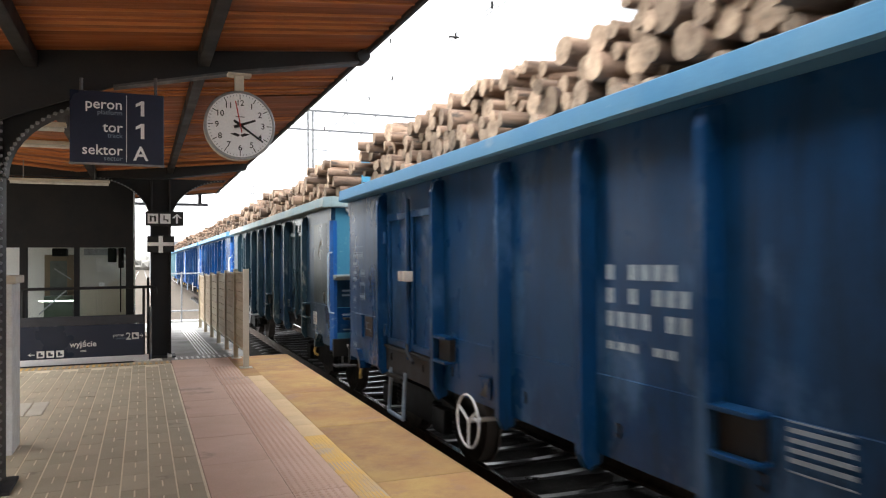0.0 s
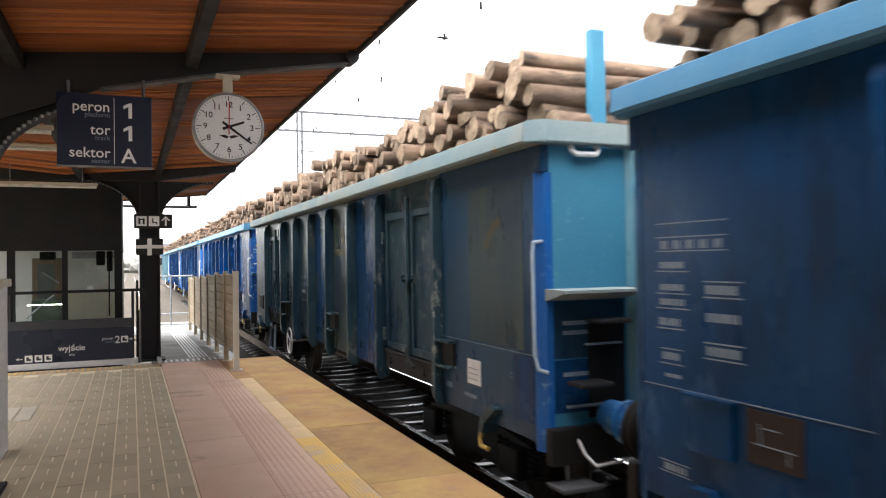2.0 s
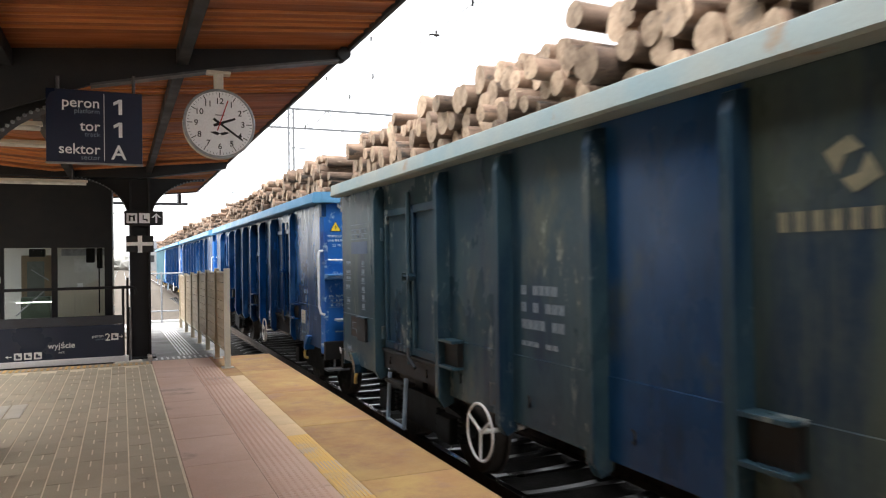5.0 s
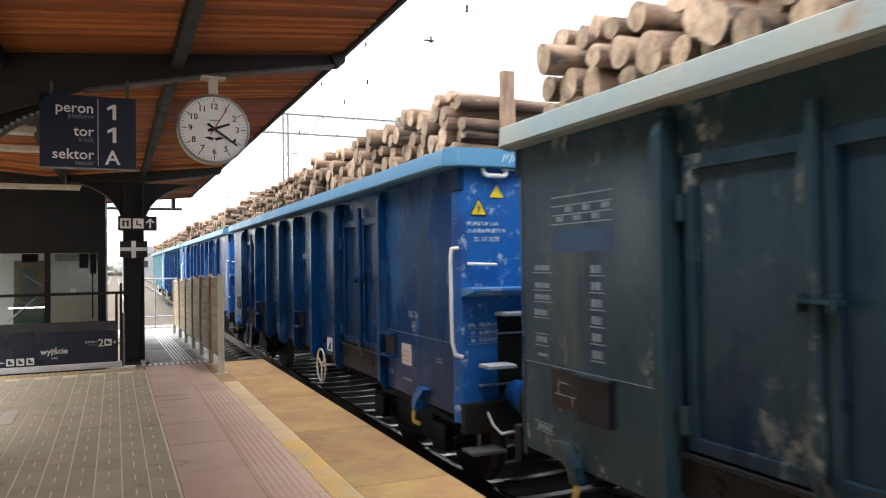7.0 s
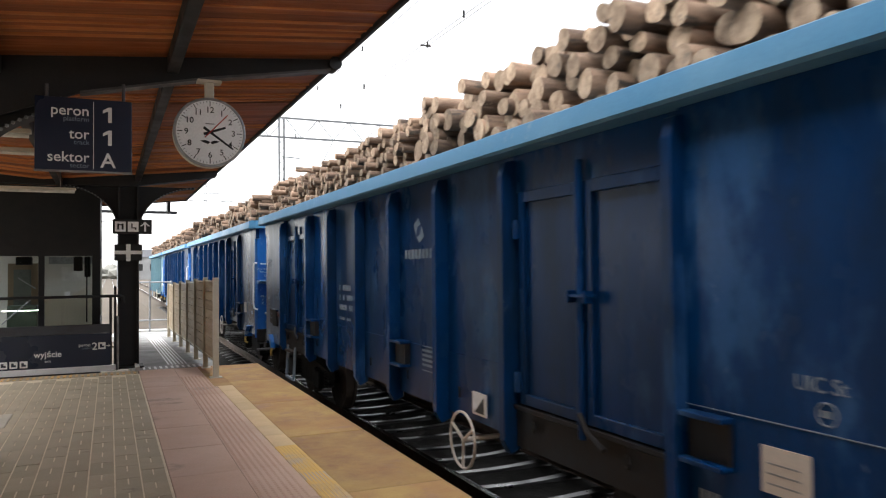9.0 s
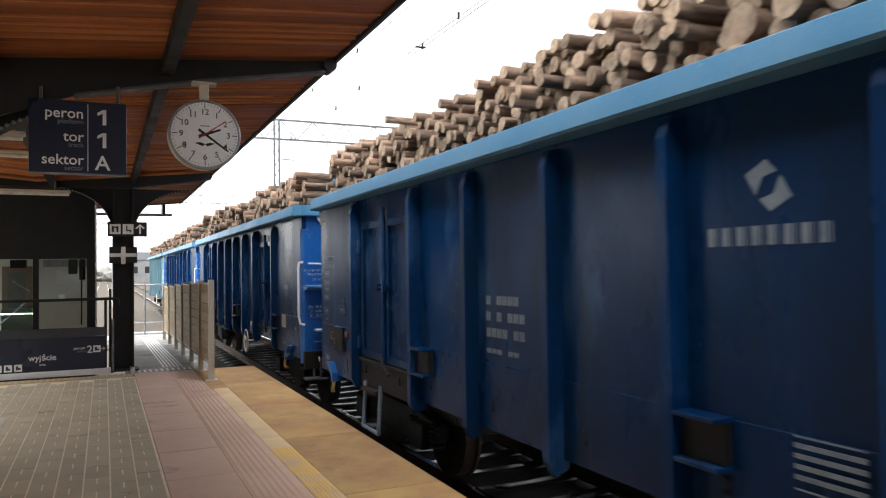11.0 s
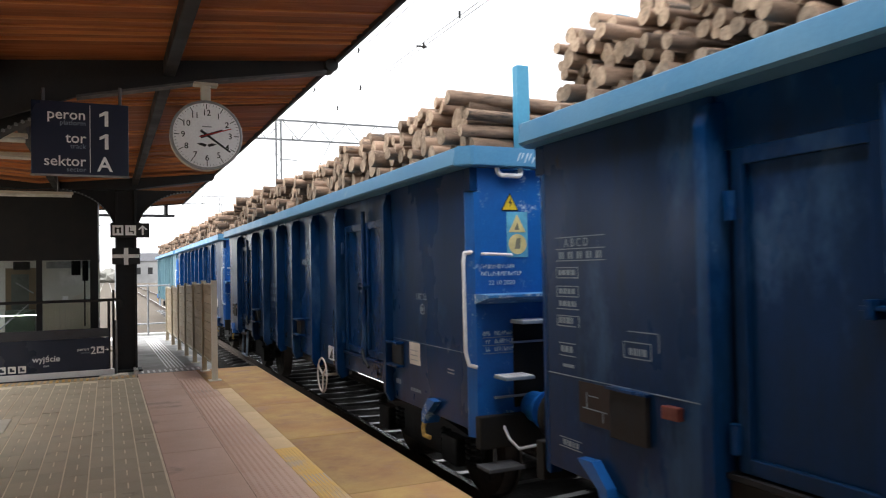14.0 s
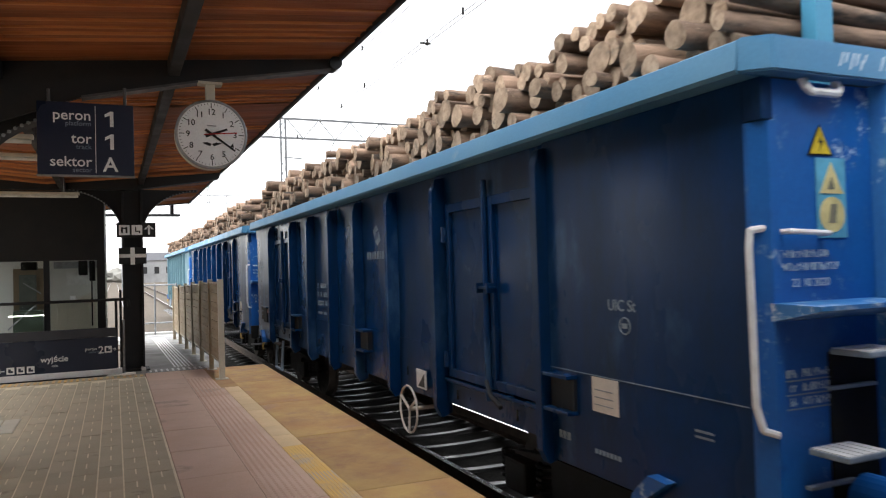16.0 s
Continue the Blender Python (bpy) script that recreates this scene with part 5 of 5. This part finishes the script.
def log_load(k, label, rmin, rmax, seed, top=3.82, skew=3.0, thick_to=BODY):
    """Logs laid across a wagon, dropped one by one to the lowest free place."""
    rnd = random.Random(seed)
    load = thing("log_load", label, "log pile", (CENTRE, FIRST + PITCH * k, RAIL), "log loads")
    P = np.zeros((0, 3))
    crest = [rnd.uniform(-0.12, 0.10) for _ in range(9)]
    tries = 0
    while len(P) < 680 and tries < 2200:
        tries += 1
        r = rmin + (rmax - rmin) * rnd.random() ** 1.4
        best = None
        for _ in range(70):
            y = rnd.uniform(0.24 + r, (thick_to if r > rmin + 0.022 else BODY) - 0.10 - r)
            d = (r + P[:, 2]) ** 2 - (y - P[:, 0]) ** 2
            z = max(3.12 + r, float(np.max(np.where(d > 0, P[:, 1] + np.sqrt(np.maximum(d, 0)), 0))) if len(P) else 0)
            if best is None or z < best[1]:
                best = (y, z)
        y, z = best
        u = y / BODY * 8
        lim = top + crest[int(u)] * (1 - u % 1) + crest[min(int(u) + 1, 8)] * (u % 1)
        if z + r > lim:
            continue
        P = np.vstack([P, (y, z, r)])
        length = rnd.uniform(2.44, 2.60)
        ob = new("log", LOGS[rnd.randrange(len(LOGS))])
        ob.parent = load
        ob.matrix_local = Matrix.Translation(((-rnd.uniform(0.10, 0.22) if rnd.random() < 0.04 else max(-0.12, min(0.12, rnd.gauss(0.0, 0.05)))), y, z)) @ pose(0, 0, 0, rnd.uniform(0, 360), rnd.gauss(0, skew * 0.3), rnd.gauss(0, skew)) @ Matrix.Diagonal((length, 2 * r, 2 * r, 1))
    return load

GRIME, RUST = (0.005, 0.020, 0.050), (0.024, 0.018, 0.016)
navy = mat("navy_blue_wagon_paint", (0.0048, 0.0443, 0.1413), 0.30, sheen=0.15, second=(0.0067, 0.0502, 0.1370), scale=1.1, fine=40, bump=0.06, stain=(0.0505, 0.1244, 0.2555), stain_scale=1.0, stain_at=0.55, stretch=(1, 1, 0.6), chips=(0.20, 0.27, 0.33), chips_at=0.68, grime=GRIME, rust=RUST)
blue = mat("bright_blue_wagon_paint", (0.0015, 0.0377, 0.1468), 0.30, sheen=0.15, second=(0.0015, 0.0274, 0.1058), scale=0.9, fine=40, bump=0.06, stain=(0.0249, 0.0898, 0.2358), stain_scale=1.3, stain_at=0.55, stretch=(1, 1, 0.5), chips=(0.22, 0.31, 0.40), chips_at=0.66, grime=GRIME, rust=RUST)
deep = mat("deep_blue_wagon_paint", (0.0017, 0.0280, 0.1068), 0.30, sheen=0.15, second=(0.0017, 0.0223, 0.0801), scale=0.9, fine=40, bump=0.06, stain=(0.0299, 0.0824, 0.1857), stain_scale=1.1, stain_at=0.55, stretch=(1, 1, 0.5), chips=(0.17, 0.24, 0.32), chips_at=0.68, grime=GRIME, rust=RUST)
teal = mat("faded_grey_green_wagon_paint", (0.0373, 0.0711, 0.0823), 0.30, sheen=0.15, second=(0.0233, 0.0532, 0.0739), scale=0.8, fine=40, bump=0.08, stain=(0.0705, 0.0886, 0.0768), stain_scale=1.0, stain_at=0.57, stretch=(1, 1, 0.6), chips=(0.30, 0.32, 0.29), chips_at=0.565, grime=GRIME, rust=RUST)
slate = mat("mottled_slate_blue_paint", (0.009, 0.048, 0.125), 0.30, sheen=0.15, second=(0.0275, 0.0589, 0.0785), scale=1.4, mix=0.8, fine=40, bump=0.08, stain=(0.0534, 0.0889, 0.1334), stain_scale=1.0, stain_at=0.58, stretch=(1, 1, 0.6), chips=(0.20, 0.24, 0.26), chips_at=0.64, grime=GRIME, rust=RUST)
tealblue = mat("grey_blue_repainted_panel", (0.0074, 0.0428, 0.1401), 0.30, sheen=0.15, second=(0.0102, 0.0468, 0.1153), scale=1.2, fine=40, bump=0.06, stain=(0.0447, 0.0669, 0.0803), stain_scale=1.1, stain_at=0.60, stretch=(1, 1, 0.6), chips=(0.24, 0.27, 0.28), chips_at=0.68, grime=GRIME)
oliveb = mat("faded_olive_wagon_paint", (0.0686, 0.0782, 0.0551), 0.30, sheen=0.15, second=(0.0366, 0.0627, 0.0686), scale=1.2, mix=0.8, fine=40, bump=0.08, stain=(0.0912, 0.0646, 0.0342), stain_scale=1.6, stain_at=0.66, stretch=(1, 1, 0.6), chips=(0.20, 0.21, 0.18), chips_at=0.64, grime=GRIME, rust=RUST)
cyan = mat("pale_cyan_wagon_paint", (0.055, 0.23, 0.34), 0.55, second=(0.035, 0.17, 0.29), scale=1.2, mix=0.8, fine=40, stain=(0.035, 0.14, 0.22), stain_scale=1.6, stain_at=0.60, chips=(0.18, 0.36, 0.42), chips_at=0.62)
cyanpale = mat("pale_chalky_cyan_paint", (0.10, 0.28, 0.38), 0.55, second=(0.22, 0.36, 0.40), scale=4, mix=0.6, fine=40, stain=(0.04, 0.15, 0.24), stain_scale=3, stain_at=0.60)
rimblue = mat("chalky_light_blue_rim_paint", (0.052, 0.185, 0.335), 0.45, sheen=0.35, second=(0.095, 0.23, 0.36), scale=1.5, fine=50, stain=(0.26, 0.32, 0.35), stain_scale=1.2, stain_at=0.62, chips=(0.55, 0.62, 0.66), chips_at=0.66)
rimgrey = mat("chalky_grey_rim_paint", (0.30, 0.32, 0.29), 0.7, second=(0.20, 0.29, 0.32), scale=1.2, fine=50, stain=(0.28, 0.21, 0.15), stain_scale=2.5, stain_at=0.62)
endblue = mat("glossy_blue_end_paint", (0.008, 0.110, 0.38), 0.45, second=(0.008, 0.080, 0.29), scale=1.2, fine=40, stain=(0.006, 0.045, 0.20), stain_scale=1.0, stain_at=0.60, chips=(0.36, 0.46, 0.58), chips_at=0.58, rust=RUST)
endchip = mat("chipped_bright_blue_paint", (0.045, 0.19, 0.42), 0.45, second=(0.02, 0.12, 0.36), scale=3, fine=40, stain=(0.30, 0.42, 0.52), stain_scale=7, stain_at=0.56, chips=(0.55, 0.62, 0.68), chips_at=0.55)
tealfar = mat("pale_teal_wagon_paint", (0.12, 0.22, 0.25), 0.6, second=(0.09, 0.17, 0.21), scale=1.5)
patchy = (slate, teal, tealblue, oliveb, tealblue, teal, teal, teal, teal)

TRAIN = [
    (wagon(-1, navy, rimblue, navy, "navy blue open freight wagon loaded with logs", turned=True, marks=("big",)), log_load(-1, "heap of rough logs with dark bark", 0.055, 0.12, 1, skew=4), -1),
    (wagon(0, teal, rimgrey, cyan, "faded grey-green open wagon with a pale cyan end", turned=True, panels=patchy, marks=("logo",)), log_load(0, "heap of thick short logs in a faded wagon", 0.058, 0.122, 2, skew=4), 0),
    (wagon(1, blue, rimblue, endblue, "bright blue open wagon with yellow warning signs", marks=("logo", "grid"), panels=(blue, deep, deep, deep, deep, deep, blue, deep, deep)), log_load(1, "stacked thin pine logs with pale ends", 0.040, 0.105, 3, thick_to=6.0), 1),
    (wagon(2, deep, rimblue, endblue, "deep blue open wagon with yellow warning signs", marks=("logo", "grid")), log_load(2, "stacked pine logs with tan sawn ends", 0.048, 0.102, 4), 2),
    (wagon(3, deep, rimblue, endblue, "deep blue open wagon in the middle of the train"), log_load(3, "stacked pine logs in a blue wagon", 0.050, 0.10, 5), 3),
    (wagon(4, tealfar, rimblue, endblue, "pale teal open wagon at the end of the train"), log_load(4, "stacked pine logs in the last wagon", 0.065, 0.12, 6), 4),
]


def travelled(t):
    """Metres that the train has gone at t seconds."""
    u = min(max(t / 0.5, 0), 32)
    i = min(int(u), 31)
    p = [TRAVEL[min(max(j, 0), 32)] for j in (i - 1, i, i + 1, i + 2)]
    f = u - i
    return p[1] + 0.5 * f * (p[2] - p[0] + f * (2 * p[0] - 5 * p[1] + 4 * p[2] - p[3] + f * (3 * (p[1] - p[2]) + p[3] - p[0])))


def motions():
    times = [i * 0.5 for i in range(33)]
    walk(second_hand, [(t, pose(0, 0, 0, 0, -11 + 6 * t, 0)) for t in (0, 4, 8, 12, 16)])
    for w, load, k in TRAIN:
        rows = [(t, pose(CENTRE, FIRST + PITCH * k - travelled(t), RAIL)) for t in times]
        walk(w, rows)
        walk(load, rows)
        for ws in [c for c in w.children if c.name.startswith("wheelset")]:
            y = ws.location.y
            walk(ws, [(i * 0.16, pose(0, y, 0.46, math.degrees(travelled(i * 0.16) / 0.455))) for i in range(101)])


motions()
